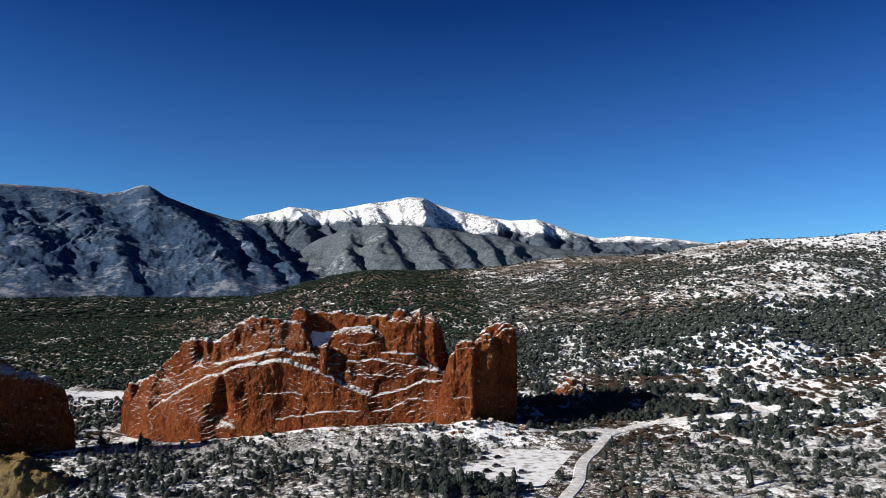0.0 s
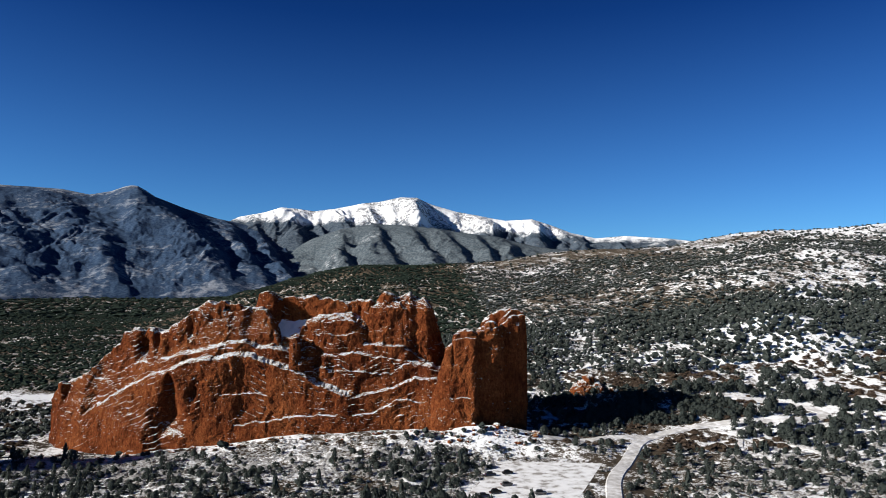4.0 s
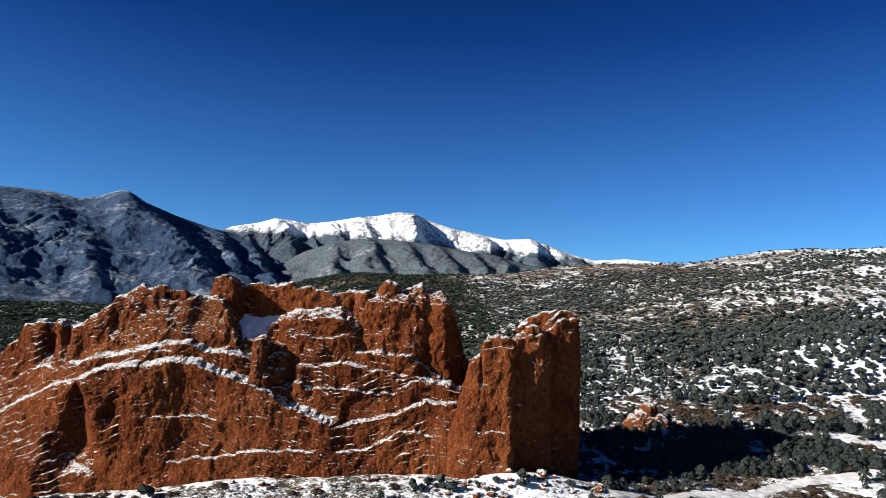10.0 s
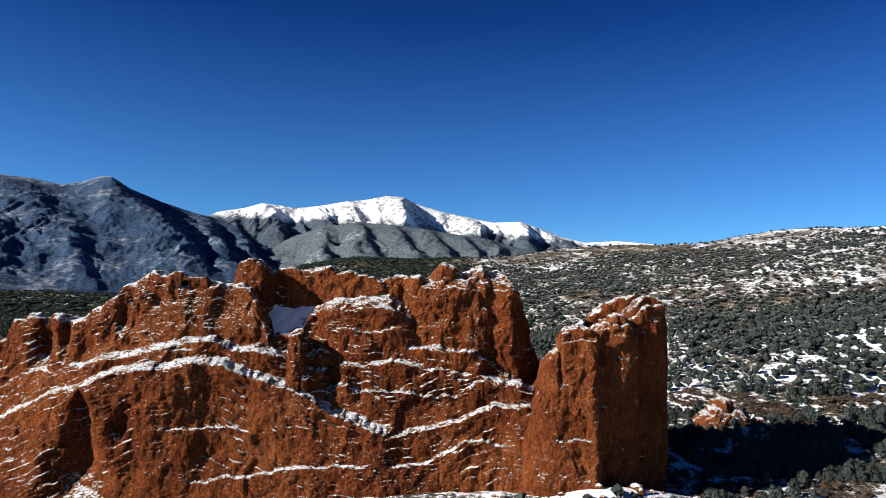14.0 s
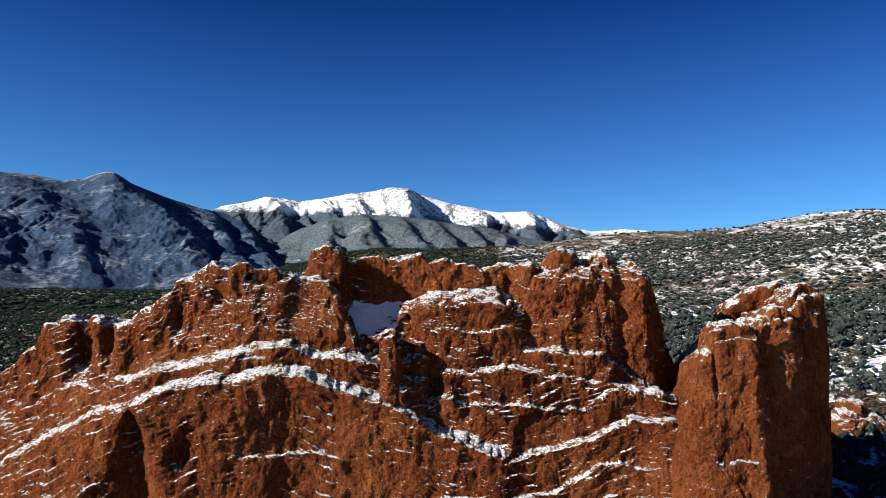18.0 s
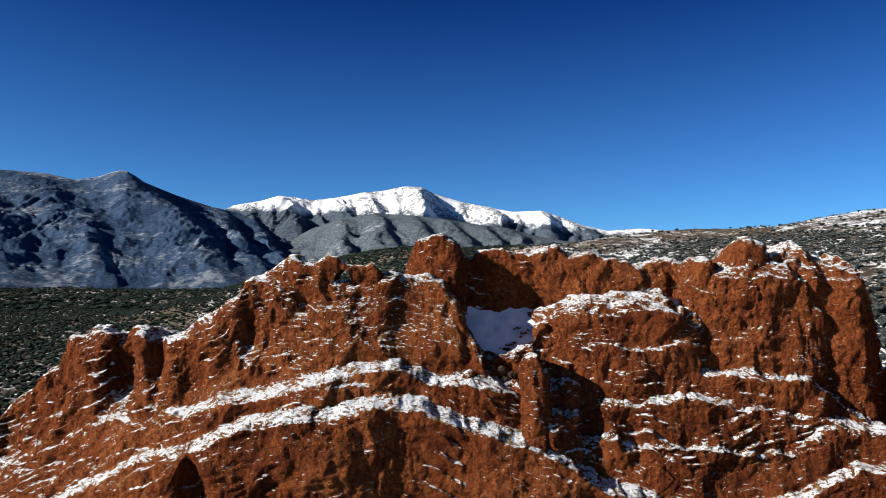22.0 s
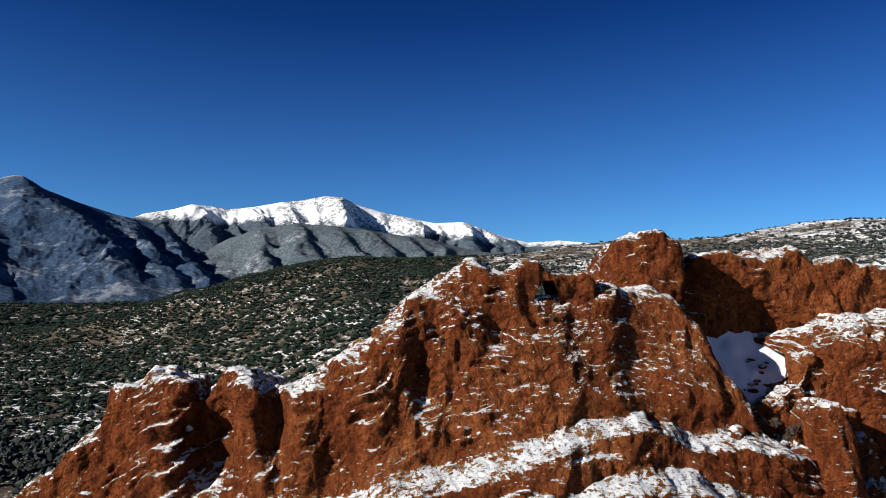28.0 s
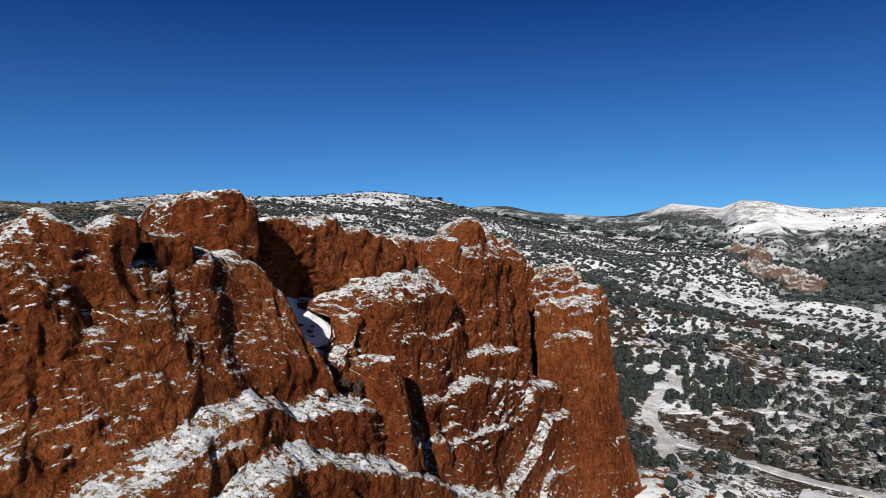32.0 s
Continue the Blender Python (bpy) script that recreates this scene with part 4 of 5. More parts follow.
south = thing("gateway_rock", "dark shaded sandstone rock with snow in its cracks", "rock formation", at=(-240, 388, 10))
part_mesh("rock_body", rock_mesh("rock_body", mass(-300, -192, line(((-300, 63.8), (-264, 70.4), (-242, 67.6), (-229, 63.8), (-221.5, 55.3), (-204.5, 51.5), (-198, 40), (-192, 21))), lambda X, Z: 363 + 0.47 * (X + 192) + 0.03 * Z + 0.8 * np.cos(X / 9), lambda x: 444 + 0.359 * x, lambda x: 2 + 0 * x, 0.8, 41, 0.9, 0.4, 0.7, 4.0, None, 3, 8), red_rock), south)
# Wall out of view, added and shaped to keep the gateway rock in shade.
part_mesh("unseen_shade_wall", rock_mesh("unseen_shade_wall", mass(-440, -305, line(((-440, 80), (-400, 108), (-365, 112), (-340, 110), (-305, 70))), lambda X, Z: 300 + 0.1 * Z, lambda x: 445 + 0.359 * x, lambda x: 2 + 0 * x, 2.5, 45, 2.0, 1.2, 0.9, 4.0, None, 3, 6), red_rock), south)

outcrop = thing("red_outcrop", "low red sandstone outcrop among snow", "rock outcrop", at=(90, 484, 29))
part_mesh("rock_body", rock_mesh("rock_body", mass(79, 101, line(((79, 31), (83, 35), (88, 37.6), (92, 36.6), (96, 34), (101, 31.5))), lambda X, Z: 477 + 0.5 * (Z - 30) + 1.2 * np.sin(X / 2.3), lambda x: 494 + 0 * x, lambda x: 26 + 0 * x, 0.4, 43, 1.0, 0.5, 1.0, 2.2, lambda v: -0.12 * v, 2, 3, jag=1.4), red_rock), outcrop)
part_mesh("low_ledge", rock_mesh("low_ledge", mass(95, 111, line(((95, 29.5), (100, 31), (106, 30.6), (111, 29))), lambda X, Z: 474 + 1.1 * (Z - 28) + 1.0 * np.sin(X / 2.9), lambda x: 486 + 0 * x, lambda x: 24 + 0 * x, 0.5, 44, 0.9, 0.4, 1.6, 1.9, lambda v: -0.1 * v, 2, 3, jag=0.8), red_rock), outcrop, "low red ledges under snow")
knoll = thing("limestone_knoll", "pale yellowish limestone knoll", "rock outcrop", at=(-180, 300, 14))
part_mesh("rock_body", rock_mesh("rock_body", mass(-215, -160, line(((-215, 20), (-195, 26), (-180, 25), (-160, 16))), lambda X, Z: 292 + 0.4 * (Z - 10), lambda x: 312 + 0 * x, lambda x: 8 + 0 * x, 0.8, 47, 1.2, 0.5, 0.8, 2.4, None, 3, 3), pale_rock), knoll)


# ---------------------------------------------------------------- roads
def road(name, label, points, width, lift=0.32, kind="structure"):
    pts = np.array(points, float)
    t = np.linspace(0, len(pts) - 1, 40 * len(pts))
    i = np.clip(t.astype(int), 0, len(pts) - 2)
    f = (t - i)[:, None]
    p0, p1, p2, p3 = (pts[np.clip(i + k, 0, len(pts) - 1)] for k in (-1, 0, 1, 2))
    c = 0.5 * (2 * p1 + (p2 - p0) * f + (2 * p0 - 5 * p1 + 4 * p2 - p3) * f ** 2 + (3 * p1 - p0 - 3 * p2 + p3) * f ** 3)
    d = np.gradient(c, axis=0)
    d /= np.linalg.norm(d, axis=1, keepdims=True)
    n = np.stack((d[:, 1], -d[:, 0]), -1)
    rows = []
    for o, dz in ((-0.6, -0.45), (-0.49, 0), (-0.2, 0.04), (0.2, 0.04), (0.49, 0), (0.6, -0.45)):
        e = c + n * (o * width)
        rows.append(np.stack((e[:, 0], e[:, 1], ground_height(e[:, 0], e[:, 1]) + lift + dz), -1))
    return tagged(new(name, grid_mesh(name, np.array(rows), road_mat, smooth=False, flip=True)), label, "road", kind=kind)


# ---------------------------------------------------------------- trees
rng = np.random.default_rng(7)


def clump_template(kind, tris, seed):
    """A ragged crown of many small tufts, about one unit high and wide."""
    r = np.random.default_rng(seed)
    V, F = [], []
    for k in range(tris):
        h = r.random() ** 0.8
        w = (1 - h) ** 0.6 * 0.42 + 0.08 if kind == "cone" else 0.5 * math.sqrt(max(1 - (2 * h - 0.9) ** 2 * 0.8, 0.05))
        a, q = r.random() * 6.283, r.random() ** 0.5
        c = np.array((w * q * math.cos(a), w * q * math.sin(a), 0.08 + 0.9 * h))
        s = 0.145 if tris > 60 else (0.32 if tris > 20 else 0.42)
        out = np.array((math.cos(a), math.sin(a), 0.6))
        side = np.cross(out, r.normal(size=3))
        side /= np.linalg.norm(side) + 1e-6
        upv = np.cross(side, out)
        n = len(V)
        V += [c + s * side, c - s * (0.6 + 0.4 * r.random()) * side + 0.3 * s * upv, c + s * (0.8 + 0.5 * r.random()) * upv]
        F.append((n, n + 1, n + 2))
    return np.array(V), np.array(F)


def crown_template(blobs, seed):
    """A few overlapping faceted leaf masses, about one unit high and wide, with an uneven outline."""
    r = np.random.default_rng(seed)
    V, F = [], []
    for k in range(blobs):
        c = np.array((0, 0, 0)) if blobs == 1 else np.append(r.uniform(-0.24, 0.24, 2), r.uniform(0, 0.22))
        w, h, n = (0.5, 0.85, len(V)) if blobs == 1 else (r.uniform(0.28, 0.4), r.uniform(0.55, 0.8), len(V))
        V.append(c + np.array((0, 0, 0.02)))
        for j in range(6):
            a = (j + r.uniform(-0.35, 0.35)) * 1.047
            q = w * r.uniform(0.7, 1.15)
            V.append(c + np.array((q * math.cos(a), q * math.sin(a), h * r.uniform(0.4, 0.72))))
        V.append(c + np.array((r.uniform(-0.15, 0.15), r.uniform(-0.15, 0.15), h * r.uniform(0.85, 1.0))))
        for j in range(6):
            F += [(n, n + 1 + (j + 1) % 6, n + 1 + j), (n + 7, n + 1 + j, n + 1 + (j + 1) % 6)]
    return np.array(V), np.array(F)


def joined(name, templates, places, material, label, category):
    """Many plants as one object. places: rows of x, y, z, width, height, turn."""
    places = np.asarray(places)
    pick = np.arange(len(places)) % len(templates)
    VV, FF, n = [], [], 0
    for k, (V, F) in enumerate(templates):
        p = places[pick == k]
        if not len(p):
            continue
        c, s = np.cos(p[:, 5])[:, None], np.sin(p[:, 5])[:, None]
        X = (V[:, 0] * c - V[:, 1] * s) * p[:, 3:4] + p[:, 0:1]
        Y = (V[:, 0] * s + V[:, 1] * c) * p[:, 3:4] + p[:, 1:2]
        Z = V[:, 2] * p[:, 4:5] + p[:, 2:3]
        VV.append(np.stack((X, Y, Z), -1).reshape(-1, 3))
        FF.append((F[None] + (np.arange(len(p)) * len(V))[:, None, None] + n).reshape(-1, 3))
        n += len(p) * len(V)
    return tagged(new(name, raw_mesh(name, np.concatenate(VV), np.concatenate(FF), material)), label, category, kind="stuff")


def blocked(x, y):
    """Where nothing grows: rock, road and car park."""
    rock = (x > -203) & (x < 50) & (y > 398) & (y < 452)
    rock |= (x > -305) & (x < -188) & (y > 426 + 0.359 * x) & (y < 450 + 0.359 * x)
    rock |= (x > -335) & (x < -240) & (y > 560) & (y < 600)
    rock |= (x > -216) & (x < -160) & (y > 290) & (y < 314)
    lot = (x > 6) & (x < 72) & (y > 300) & (y < 376) & (y > 318 - 0.43 * (x - 9) - 2) & (y < 376) & (x > 9 + 0.375 * (y - 318) - 2) & (x < 46 + 0.4 * (y - 303))
    near_road = np.zeros(x.shape, bool)
    for pts, w in ROADS:
        pts = np.array(pts, float)
        for a, b in zip(pts[:-1], pts[1:]):
            ab = b - a
            t = np.clip(((x - a[0]) * ab[0] + (y - a[1]) * ab[1]) / (ab @ ab), 0, 1)
            near_road |= np.hypot(x - a[0] - t * ab[0], y - a[1] - t * ab[1]) < w / 2 + 1.5
    return rock | lot | near_road


def cover(x, y):
    """Share of ground under trees."""
    h = ground_height(x, y)
    d = 0.6 + 0.32 * fbm(x / 55, y / 55, 0, 3, 61)
    hill = step(38, 70, h)
    flat = step(470, 400, y)
    wood = step(560, 700, y) * step(120, -20, x)
    d = np.maximum(d, 0.42 * wood)
    share = d * (0.5 + 0.7 * hill + 0.72 * wood) * (1 + 0.25 * flat - 0.45 * flat * step(45, 75, x)) * (1 - 0.36 * step(60, 140, x) * step(950, 750, y))
    share = share * (1 + 0.3 * step(60, 80, h) * step(145, 120, h) * step(560, 640, y))
    share = share * (1 - 0.6 * step(366, 380, y) * step(402, 396, y) * step(70, 50, x)) * (1 - 0.22 * step(170, 260, x) * step(720, 640, y))
    share = share * (1 - 0.2 * np.exp(-((x - 265) / 75) ** 2 - ((y - 565) / 50) ** 2))
    bald = step(-36, -12, h - crest_line(x)) * step(880, 1000, y + 0.9 * np.maximum(x - 380, 0)) * step(-40, 60, x)
    return np.clip(share * (1 - 0.93 * bald), 0.02, 1)


lie = ground.data.attributes.new("snow_lie", "FLOAT", "POINT")
wood_share = cover(GX, GY) * step(440, 560, GY + 0.2 * GX)
bare_ridge = step(-36, -12, ground_height(GX, GY) - crest_line(GX)) * step(880, 1000, GY + 0.9 * np.maximum(GX - 380, 0))
# The lee strip gets less snow, so it darkens like the tower's cast shadow.
lie.data.foreach_set("value", (0.006 - 0.012 * step(60, 160, GX) * step(330, 250, GX) * step(500, 620, GY) - 0.01 * step(60, 140, GX) * step(600, 700, GY) - 0.035 * wood_share - 0.018 * step(470, 430, GY) + 0.006 * step(-60, -110, GX) * step(430, 400, GY) + 0.002 * step(60, 140, GX) * step(950, 750, GY) - 0.012 * step(60, 80, GX) * step(440, 420, GY) - 0.03 * step(60, 80, GX) * step(180, 160, GX) * step(430, 436, GY) * step(468, 455, GY) - 0.03 * step(80, 110, GX) * step(230, 190, GX) * step(455, 470, GY) * step(545, 520, GY) + 0.09 * np.exp(-((GX - 24) / 20) ** 2 - ((GY - 396) / 9) ** 2) + 0.05 * np.exp(-((GX - 104) / 18) ** 2 - ((GY - 470) / 10) ** 2) + (0.05 * step(440, 560, GX) - 0.045) * bare_ridge - 0.035 * step(520, 600, GY) * step(100, -20, GX) + 0.004 * step(362, 378, GY) * step(404, 398, GY) * step(70, 50, GX) + 0.026 * step(120, 220, GX) * step(720, 620, GY) + 0.034 * step(330, 420, GX) + 0.022 * np.exp(-((GX - 265) / 75) ** 2 - ((GY - 565) / 50) ** 2) + 0.12 * np.exp(-((GX + 288) / 34) ** 4 - ((GY - 578) / 14) ** 4)).astype(np.float32).ravel())


def scatter(n, box, weight=1.0):
    x, y = rng.uniform(box[0], box[1], n), rng.uniform(box[2], box[3], n)
    keep = (rng.random(n) < cover(x, y) * weight) & ~blocked(x, y)
    return x[keep], y[keep]


ROADS = (
    (((-12, 60), (-4, 140), (12, 200), (30, 240), (45, 275), (60, 308), (70, 346), (85, 380), (95, 402), (105, 416), (119, 424.5), (136, 430), (160, 432), (188, 431.5), (203, 438), (203, 448), (193, 462), (160, 474)), 7.0),
    (((104, 416), (85, 412), (66, 404), (50, 396)), 5.0),
    (((60, 385), (74, 376), (84, 372)), 4.0),
    (((138, 424), (150, 412), (166, 395), (168, 375), (150, 372), (140, 390), (146, 408)), 2.2),
)
road("road", "pale snow-dusted asphalt road curving past the rock", ROADS[0][0], 5.4)
road("lane", "narrow snow-covered lane at the foot of the rock", ROADS[1][0], 5.0)
road("track", "trodden footpath loop through snow and brush", ROADS[3][0], 2.2)

# car park
lot_u, lot_v = np.meshgrid(np.linspace(0, 1, 40), np.linspace(0, 1, 40))
corner = np.array(((9, 318), (44, 303), (71, 371), (30, 374)), float)
lot_xy = (corner[0] * (1 - lot_u[..., None]) + corner[1] * lot_u[..., None]) * (1 - lot_v[..., None]) + (corner[3] * (1 - lot_u[..., None]) + corner[2] * lot_u[..., None]) * lot_v[..., None]
lot_z = ground_height(lot_xy[..., 0], lot_xy[..., 1]) + 0.08
lot_m, lot_nt, lot_b = mat("packed_snow", 0.8)
lot_nt.links.new(ramp(lot_nt, noise_node(lot_nt, 0.25, 5), ((0.36, (0.3, 0.29, 0.28)), (0.46, (0.66, 0.67, 0.69)), (0.6, SNOW))), lot_b.inputs["Base Color"])
tagged(new("car_park", grid_mesh("car_park", np.concatenate((lot_xy, lot_z[..., None]), -1), lot_m)), "flat car park under packed snow", "car park", kind="structure")


def lot_height(x, y):
    return float(ground_height(x, y)) + 0.08


paints = []
for paint_name, paint_rgb in (("black_paint", (0.015, 0.015, 0.017)), ("dark_blue_paint", (0.02, 0.03, 0.06)), ("grey_paint", (0.12, 0.12, 0.125))):
    pm, pnt, pb = mat(paint_name, 0.25)
    pnt.links.new(ramp(pnt, noise_node(pnt, 2.0, 3), ((0.3, tuple(v * 0.8 for v in paint_rgb)), (0.7, paint_rgb))), pb.inputs["Base Color"])
    paints.append(pm)
glass_m, _gn, glass_b = mat("car_glass", 0.05)
glass_b.inputs["Base Color"].default_value = (0.01, 0.012, 0.015, 1)
rubber_m, _rn, rubber_b = mat("tyre_rubber", 0.9)
rubber_b.inputs["Base Color"].default_value = (0.02, 0.02, 0.02, 1)

rim_m, _mn, rim_b = mat("wheel_metal", 0.35)
rim_b.inputs["Base Color"].default_value, rim_b.inputs["Metallic"].default_value = (0.4, 0.4, 0.41, 1), 1.0
lens_m, _ln, lens_b = mat("lamp_lens", 0.1)
lens_b.inputs["Base Color"].default_value = (0.6, 0.6, 0.58, 1)
tail_m, _tn, tail_b = mat("red_lens", 0.15)
tail_b.inputs["Base Color"].default_value = (0.3, 0.01, 0.01, 1)


def shell_box(bm, sx, sy, sz, z, taper=1.0, x=0.0):
    made = bmesh.ops.create_cube(bm, size=1)["verts"]
    for v in made:
        k = taper if v.co.z > 0 else 1.0
        v.co = Vector((v.co.x * sx * k + x, v.co.y * sy * (0.5 + 0.5 * k), v.co.z * sz + z))
    bmesh.ops.bevel(bm, geom=list({e for v in made for e in v.link_edges}), offset=min(0.12, 0.3 * min(sx, sy, sz)), segments=2, affect="EDGES")


def car(at, turn, paint, tall):
    c = thing("car", "dark parked car on packed snow", "car", group="cars in the car park")
    bm = bmesh.new()
    shell_box(bm, 4.5, 1.8, 0.65, 0.65, 0.96)
    part("body", bm, paint, c)
    bm = bmesh.new()
    shell_box(bm, 2.5, 1.6, 0.55 + tall, 1.2 + tall / 2, 0.78, -0.25)
    part("cabin", bm, glass_m, c, "dark glazed cabin")
    bm = bmesh.new()
    shell_box(bm, 1.9, 1.3, 0.08, 1.5 + tall, 0.95, -0.25)
    part("roof", bm, paint, c)
    for wx in (-1.4, 1.4):
        for wy in (-0.82, 0.82):
            bm = bmesh.new()
            bmesh.ops.create_cone(bm, cap_ends=True, segments=14, radius1=0.34, radius2=0.34, depth=0.24, matrix=Matrix.Translation((wx, wy, 0.34)) @ Matrix.Rotation(math.pi / 2, 4, "X"))
            wheel = part("wheel", bm, rubber_m, c)
            bm = bmesh.new()
            bmesh.ops.create_cone(bm, cap_ends=True, segments=10, radius1=0.2, radius2=0.17, depth=0.27, matrix=Matrix.Translation((wx, wy, 0.34)) @ Matrix.Rotation(math.pi / 2, 4, "X"))
            part("rim", bm, rim_m, wheel, "grey metal rim")
    for lx, shade_m, what in ((2.2, lens_m, "headlight"), (-2.2, tail_m, "tail_light")):
        for ly in (-0.62, 0.62):
            bm = bmesh.new()
            shell_box(bm, 0.16, 0.34, 0.16, 0.78, 1.0, lx)
            bmesh.ops.translate(bm, verts=bm.verts, vec=(0, ly, 0))
            part(what, bm, shade_m, c)
    c.matrix_basis = Matrix.Translation((*at, lot_height(*at))) @ Matrix.Rotation(radians(turn), 4, "Z")
    return c


for n, (cx, cy, turn) in enumerate(((29, 353, 20), (22, 350, 15), (27, 336, 18), (22, 326, 25), (17.5, 321, 12), (38, 325, 10), (34, 316, 5))):
    car((cx, cy), turn, paints[n % 3], 0.1 + 0.12 * (n % 2))

near_x, near_y = scatter(92000, (-300, 470, 255, 680))
far_x, far_y = scatter(215000, (-1000, 1250, 250, 1700), 0.8)
outside = ~((far_x > -300) & (far_x < 470) & (far_y < 680))
far_x, far_y = far_x[outside], far_y[outside]
off_x, off_y = scatter(40000, (-2200, 2300, 300, 3000), 0.9)
far_from = np.hypot(off_x, off_y - 430) > 1250
off_x, off_y = off_x[far_from], off_y[far_from]
seen = (far_x > -0.68 * far_y - 20) & (far_y > 0.1 * far_x + 180)
far_x, far_y = far_x[seen], far_y[seen]
balls = [crown_template(2, 100 + k) for k in range(12)]
lumps = [crown_template(1, 150 + k) for k in range(12)]
tufts = [clump_template("round", 150, 200 + k) for k in range(6)]
spires = [clump_template("cone", 120, 300 + k) for k in range(4)]
brush = [clump_template("round", 46, 400 + k) for k in range(6)]


def rows_of(x, y, lo, hi, squat=1.0):
    n = len(x)
    w = (lo + (hi - lo) * rng.random(n) ** 1.6) * (1 + 0.3 * step(70, 170, x) * step(750, 600, y))
    return np.stack((x, y, ground_height(x, y) - 0.2, w, w * squat * rng.uniform(0.7, 1.15, n), rng.uniform(0, 6.28, n)), -1)


front = (near_y < 392) & (near_x > -190) & (near_x < 240)
fx, fy = near_x[front], near_y[front]
brushy = vnoise(near_x / 22, near_y / 22, 0, 71) + 0.3 * rng.random(len(near_x)) > 0.3
flat = (near_y + 0.15 * near_x < 520) | ((near_x > 80) & (near_y < 535))
is_brush = brushy & flat & ~front
rest = ~front & ~is_brush
close = rest & (near_y < 530) & (near_x > 42) & (near_x < 260)
joined("slope_trees", tufts, rows_of(near_x[close], near_y[close], 1.6, 5.0), juniper, "grey-green junipers above the road in snow", "trees")
rest &= ~close
joined("hillside_trees", balls, rows_of(near_x[rest], near_y[rest], 2.1, 6.0), juniper, "dark green pinyon and juniper scattered over snow", "trees")
joined("oak_brush", brush, rows_of(near_x[is_brush], near_y[is_brush], 1.8, 4.6, 0.4), oak_brush, "leafless brown oak brush in low thickets", "brush")
valley = far_x + 0.05 * far_y < 90
joined("valley_trees", lumps, rows_of(far_x[valley], far_y[valley], 2.8, 6.2, 0.8), pine_woods, "dense dark green woodland on the valley floor", "trees")
joined("distant_trees", lumps, rows_of(far_x[~valley], far_y[~valley], 2.8, 6.2, 0.8), juniper, "dense grey-green woodland on the slopes", "trees")
joined("far_trees", lumps, rows_of(off_x, off_y, 8, 20, 0.6), pine_woods, "distant dark woodland", "trees")

# single trees on the near flat
take = rng.permutation(len(fx))
single, others = take[:280], take[280:]
cut = len(others) // 2
joined("shrubs", tufts, rows_of(fx[others[:cut]], fy[others[:cut]], 1.3, 3.8, 0.8), juniper, "small dark junipers in patchy snow", "shrubs")
joined("brush_patches", brush, rows_of(fx[others[cut:]], fy[others[cut:]], 1.0, 2.8, 0.55), frosted_brush, "low frosted leafless brown brush in snow", "brush")


small_x, small_y = np.concatenate((rng.uniform(-190, 240, 14000), rng.uniform(-190, 12, 7000))), np.concatenate((rng.uniform(262, 399, 14000), rng.uniform(352, 400, 7000)))
back_y = 270 - 200 * rng.random(6000) ** 1.8
small_x, small_y = np.concatenate((small_x, rng.uniform(-190, 240, 6000))), np.concatenate((small_y, back_y))
ok = (vnoise(small_x / 11, small_y / 11, 0, 97) > -0.3) & ~blocked(small_x, small_y)
joined("dry_scrub", lumps, rows_of(small_x[ok], small_y[ok], 0.7, 1.9, 0.5), frosted_brush, "knee-high dry scrub poking through snow", "brush")


def tree_kind(name, label, templates, width, height):
    made = []
    for k, (V, F) in enumerate(templates):
        t = thing(name, label, "tree", group="trees on the snowy flat")
        bm = bmesh.new()
        bmesh.ops.create_cone(bm, cap_ends=True, segments=7, radius1=0.05 * width, radius2=0.015 * width, depth=height * 0.75, matrix=Matrix.Translation((0, 0, height * 0.36)))
        part("trunk", bm, bark, t)
        part_mesh("crown", raw_mesh("crown", V * np.array((width, width, height)), F, juniper), t)
        made.append(t)
    return made


kinds = tree_kind("juniper_tree", "dark green juniper standing in patchy snow", tufts[:4], 3.6, 3.4) + tree_kind("pine_tree", "pointed dark green pine standing in snow", spires[:2], 3.4, 6.2)
for n, i in enumerate(single):
    k = kinds[n % len(kinds)] if n % 3 else kinds[n % 4]
    sc = 0.55 + 0.75 * rng.random() ** 1.5
    m = Matrix.Translation((fx[i], fy[i], float(ground_height(fx[i], fy[i])) - 0.15)) @ Matrix.Rotation(rng.uniform(0, 6.28), 4, "Z")
    t = k if n < len(kinds) and k.location.length < 0.01 else copy_thing(k, m)
    t.matrix_basis = m @ Matrix.Scale(sc, 4)


# tall pines by the car park
for n in range(34):
    a, q = rng.uniform(0, 6.28), rng.random() ** 0.5
    px_, py_ = 6 + 30 * q * math.cos(a), 296 + 16 * q * math.sin(a)
    m = Matrix.Translation((px_, py_, float(ground_height(px_, py_)) - 0.2)) @ Matrix.Rotation(rng.uniform(0, 6.28), 4, "Z")
    copy_thing(kinds[n % 4 if n % 5 else 4], m).matrix_basis = m @ Matrix.Scale(rng.uniform(1.1, 1.8), 4)

# dark woodland in the tower's lee, extended to darken where its shadow falls
lee_x, lee_y = rng.uniform(46, 165, 2300), rng.uniform(426, 486, 2300)
ok = (vnoise(lee_x / 14, lee_y / 14, 0, 91) > -0.15) & (lee_y > np.where(lee_x < 100, 438, 434)) & ~blocked(lee_x, lee_y)
joined("lee_thicket", tufts, rows_of(lee_x[ok], lee_y[ok], 1.6, 3.6, 0.9), juniper, "dense dark thicket in the shade of the tower", "trees")


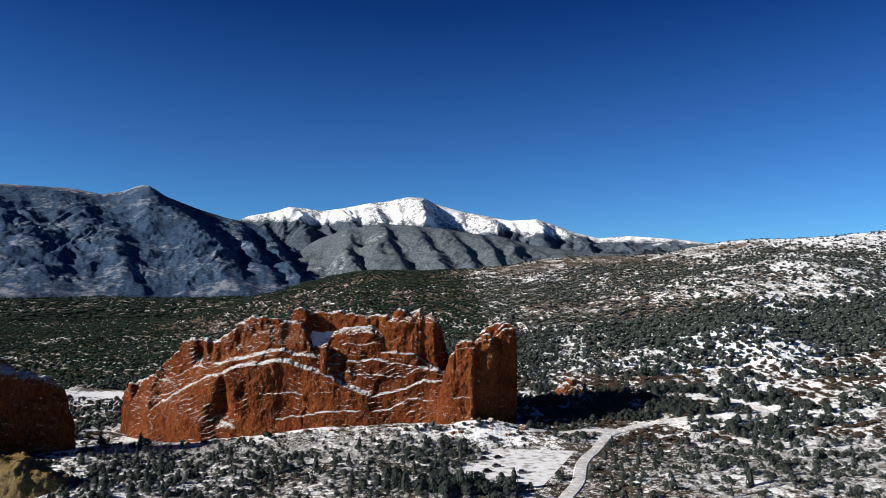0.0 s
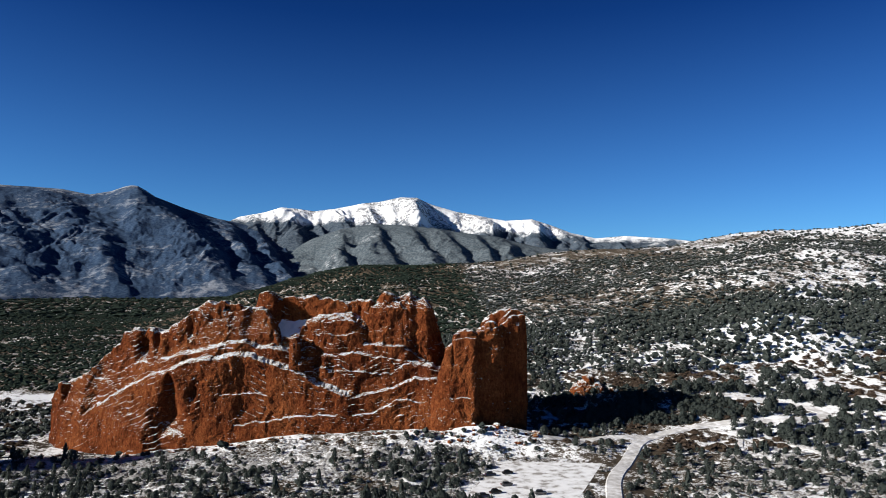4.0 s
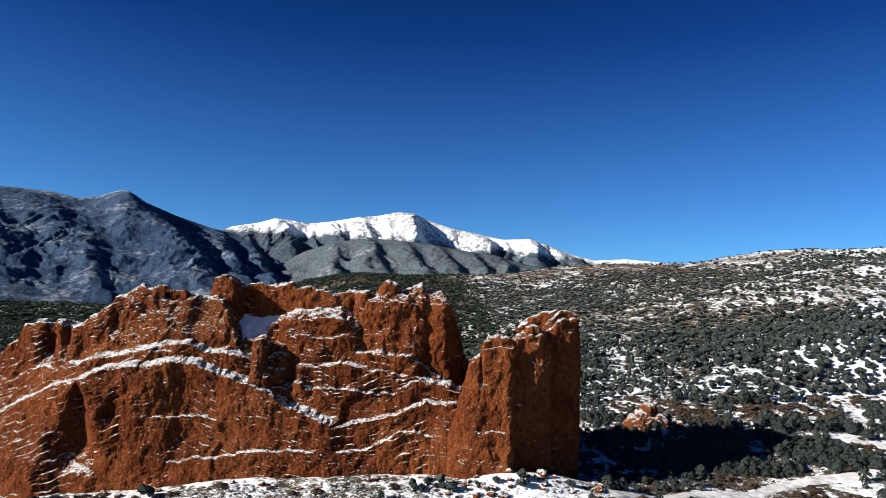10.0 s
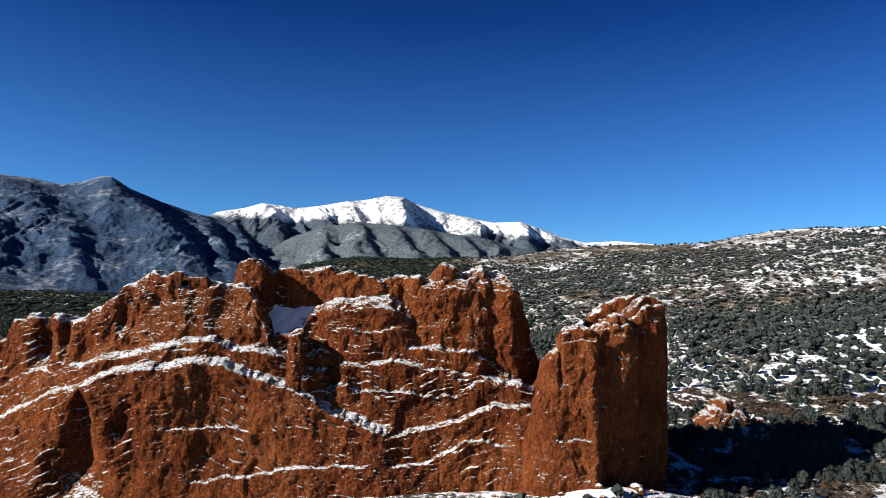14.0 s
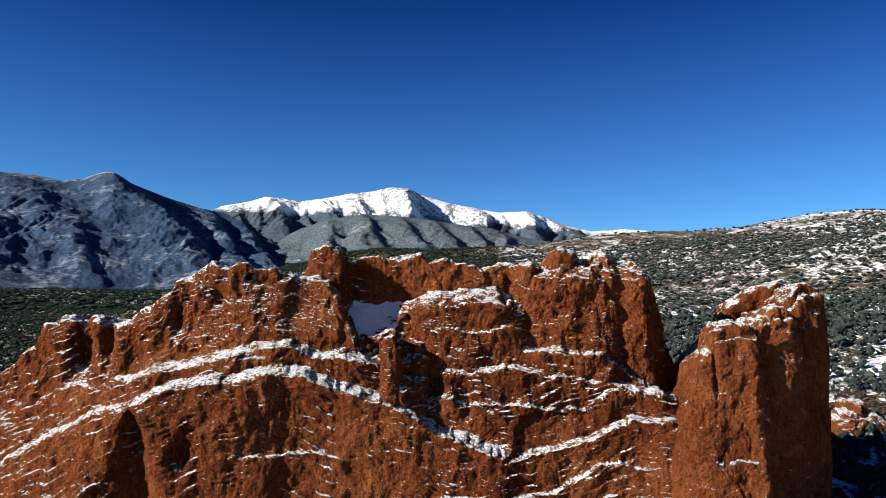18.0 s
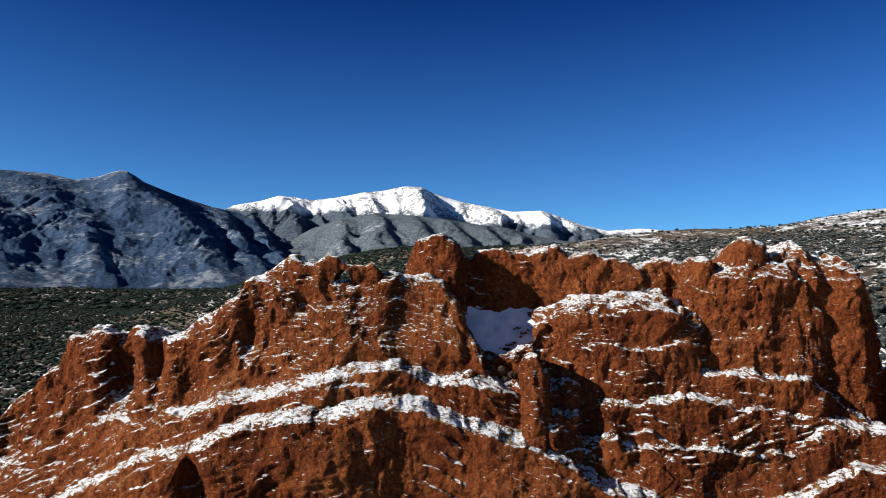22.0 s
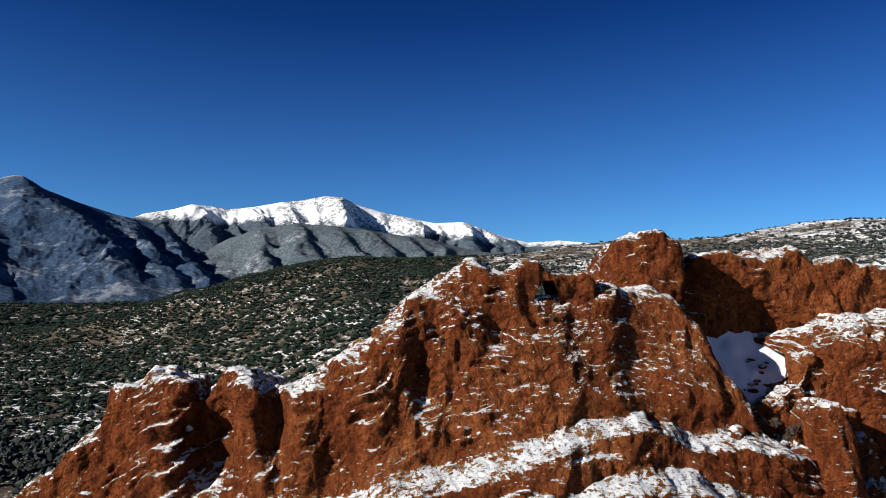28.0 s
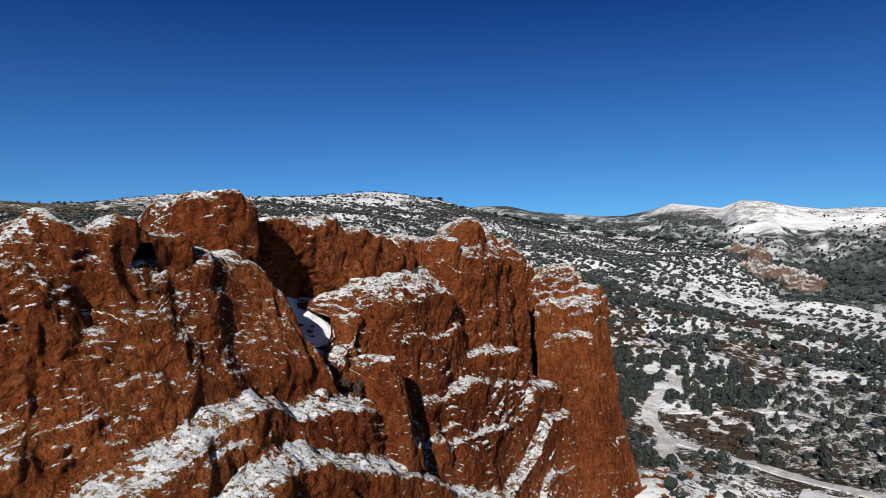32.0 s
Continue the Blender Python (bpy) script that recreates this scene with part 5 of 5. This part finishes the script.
# ---------------------------------------------------------------- boulders, brush and trees on the rock
def boulder_mesh(seed, material):
    bm = bmesh.new()
    bmesh.ops.create_icosphere(bm, subdivisions=2, radius=1.0)
    r = random.Random(seed)
    cuts = [Vector((r.uniform(-1, 1), r.uniform(-1, 1), r.uniform(-0.6, 1))).normalized() for _ in range(6)]
    for v in bm.verts:
        for c in cuts:
            over = v.co.dot(c) - 0.72
            if over > 0:
                v.co -= c * over * 0.9
        v.co *= 1 + 0.16 * noise.noise(v.co * 1.7 + Vector((seed, 0, 0)))
        v.co.z *= 0.72
    m = bpy.data.meshes.new("boulder")
    bm.to_mesh(m)
    bm.free()
    m.materials.append(material)
    return m


boulders = [boulder_mesh(k, red_rock) for k in range(6)]
for n in range(90):
    t = rng.random()
    bx = -175 + 230 * t
    by = 399.5 - 9 * rng.random() ** 1.5 + 0.05 * max(bx + 60, 0)
    if n > 55:
        bx, by = rng.uniform(0, 48), rng.uniform(388, 404)
    b = tagged(new("boulder", boulders[n % 6]), "fallen red sandstone boulder dusted with snow", "boulder", group="boulders at the foot of the rock")
    sc = 0.5 + 1.3 * rng.random() ** 2
    b.matrix_basis = Matrix.Translation((bx, by, float(ground_height(bx, by)) + 0.25 * sc)) @ Matrix.Rotation(rng.uniform(0, 6.28), 4, "Z") @ Matrix.Diagonal((sc, sc * rng.uniform(0.7, 1.2), sc * rng.uniform(0.6, 1.1), 1))


# rocks that stick out of the snow bowl
for n in range(16):
    bx = rng.uniform(-79, -67)
    bz = max(63.2, 63.4 + 0.75 * (abs(bx + 75.5) - 1.0)) + 3.6 * rng.random() ** 2
    sc = 0.3 + 0.5 * rng.random() ** 2
    b = tagged(new("rock", boulders[n % 6]), "small red rock half buried in a snow drift", "rock", group="rocks in the snow bowl")
    b.matrix_basis = Matrix.Translation((bx, 420.6 + 1.1 * (bz - 61.6) + 0.5 * math.sin(bx / 3.0) - 0.1, bz)) @ Matrix.Rotation(rng.uniform(0, 6.28), 4, "Z") @ Matrix.Diagonal((sc * 1.4, sc, sc * 0.8, 1))


# bare shrubs rooted in the gullies of the rock
def twig_mesh(seed, count):
    """Thin bent twigs that fan out from one root."""
    r = random.Random(seed)
    V, F = [], []
    for _ in range(count):
        a, lean = r.uniform(0, 6.283), r.uniform(0.2, 1.2)
        at, way = Vector((0, 0, 0)), Vector((math.cos(a) * lean, math.sin(a) * lean, 1)).normalized()
        thick, n = r.uniform(0.03, 0.06), len(V)
        for k in range(4):
            side = Vector((-way.y, way.x, 0)).normalized() * thick * (1 - 0.28 * k)
            lift = way.cross(side)
            V += [at + side, at - 0.5 * side + 0.87 * lift, at - 0.5 * side - 0.87 * lift]
            at = at + way * r.uniform(0.3, 0.6)
            way = (way + Vector((r.uniform(-0.4, 0.4), r.uniform(-0.4, 0.4), r.uniform(-0.1, 0.3)))).normalized()
            if k:
                p = n + 3 * k
                F += [(p - 3 + i, p - 3 + (i + 1) % 3, p + (i + 1) % 3, p + i) for i in range(3)]
    return raw_mesh("twigs", np.array([tuple(v) for v in V]), np.array(F), bark)


shrub_kinds = []
for k in range(3):
    shrub = thing("bare_shrub", "leafless grey-brown shrub rooted in a snowy rock gully", "shrub", group="shrubs on the rock")
    part_mesh("twigs", twig_mesh(500 + k, 60), shrub)
    V, F = clump_template("round", 90, 520 + k)
    part_mesh("branch_spray", raw_mesh("branch_spray", V * np.array((2.0, 2.0, 1.5)), F, oak_brush), shrub)
    shrub_kinds.append(shrub)
for n, (sx, sy, sz, size) in enumerate(((-74.6, 416.6, 61.0, 0.9), (-72.8, 415.8, 60.2, 0.85), (-76.4, 416.8, 61.4, 0.7), (-71.2, 416.4, 60.6, 0.75), (-74, 415.0, 59.6, 0.7), (-46, 424, 75.9, 0.8), (-49, 425, 75.6, 0.7), (-44, 425, 76.1, 0.6), (-103.8, 417.2, 74.6, 0.45))):
    m = Matrix.Translation((sx, sy, sz)) @ Matrix.Rotation(1.7 * n, 4, "Z") @ Matrix.Scale(size, 4)
    shrub = shrub_kinds[n] if n < 3 else copy_thing(shrub_kinds[n % 3], m)
    shrub.matrix_basis = m

# red crags on the far slope
north = bpy.data.objects["mountain_north"].data
north_xyz = np.empty(len(north.vertices) * 3, np.float32)
north.vertices.foreach_get("co", north_xyz)
north_xyz = north_xyz.reshape(-1, 3)
for n, (az, far, wide, tall) in enumerate(((80.5, 1500, 70, 26), (82.2, 1420, 60, 34), (83.6, 1350, 46, 40), (82.6, 1220, 70, 20), (85.0, 1180, 80, 22), (86.6, 1120, 60, 26), (79.2, 1600, 60, 24))):
    cx, cy = -148 + far * math.sin(radians(az)), 357 + far * math.cos(radians(az))
    cz = float(north_xyz[np.argmin(np.hypot(north_xyz[:, 0] - cx, north_xyz[:, 1] - cy)), 2])
    c = thing("red_crag", "weathered red cliff on a snowy wooded slope", "rock outcrop", group="red crags below the snowfield", at=(cx, cy, cz))
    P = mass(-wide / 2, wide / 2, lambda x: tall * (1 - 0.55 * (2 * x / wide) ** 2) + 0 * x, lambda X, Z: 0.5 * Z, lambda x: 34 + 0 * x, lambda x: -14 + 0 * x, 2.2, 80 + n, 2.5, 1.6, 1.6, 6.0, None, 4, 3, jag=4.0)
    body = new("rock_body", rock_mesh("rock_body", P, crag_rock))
    body.parent = c
    c.matrix_basis = Matrix.Translation((cx, cy, cz)) @ Matrix.Rotation(radians(-az), 4, "Z")

low = north_xyz[(north_xyz[:, 2] > 30) & (north_xyz[:, 2] < 235)]
pick = low[rng.integers(0, len(low), 9000)]
thin = rng.random(len(pick)) < 0.25 + 0.75 * step(170, 90, pick[:, 2] - 0.19 * (pick[:, 1] - 357))
pick = pick[thin] + rng.normal(0, 7, (int(thin.sum()), 3)) * np.array((1, 1, 0))
pine_w = rng.uniform(4, 9, len(pick))
joined("mountain_pines", lumps, np.stack((pick[:, 0], pick[:, 1], pick[:, 2] - 1.5, pine_w, pine_w * 1.3, rng.uniform(0, 6.28, len(pick))), -1), juniper, "scattered dark pines on the snowy mountainside", "trees")
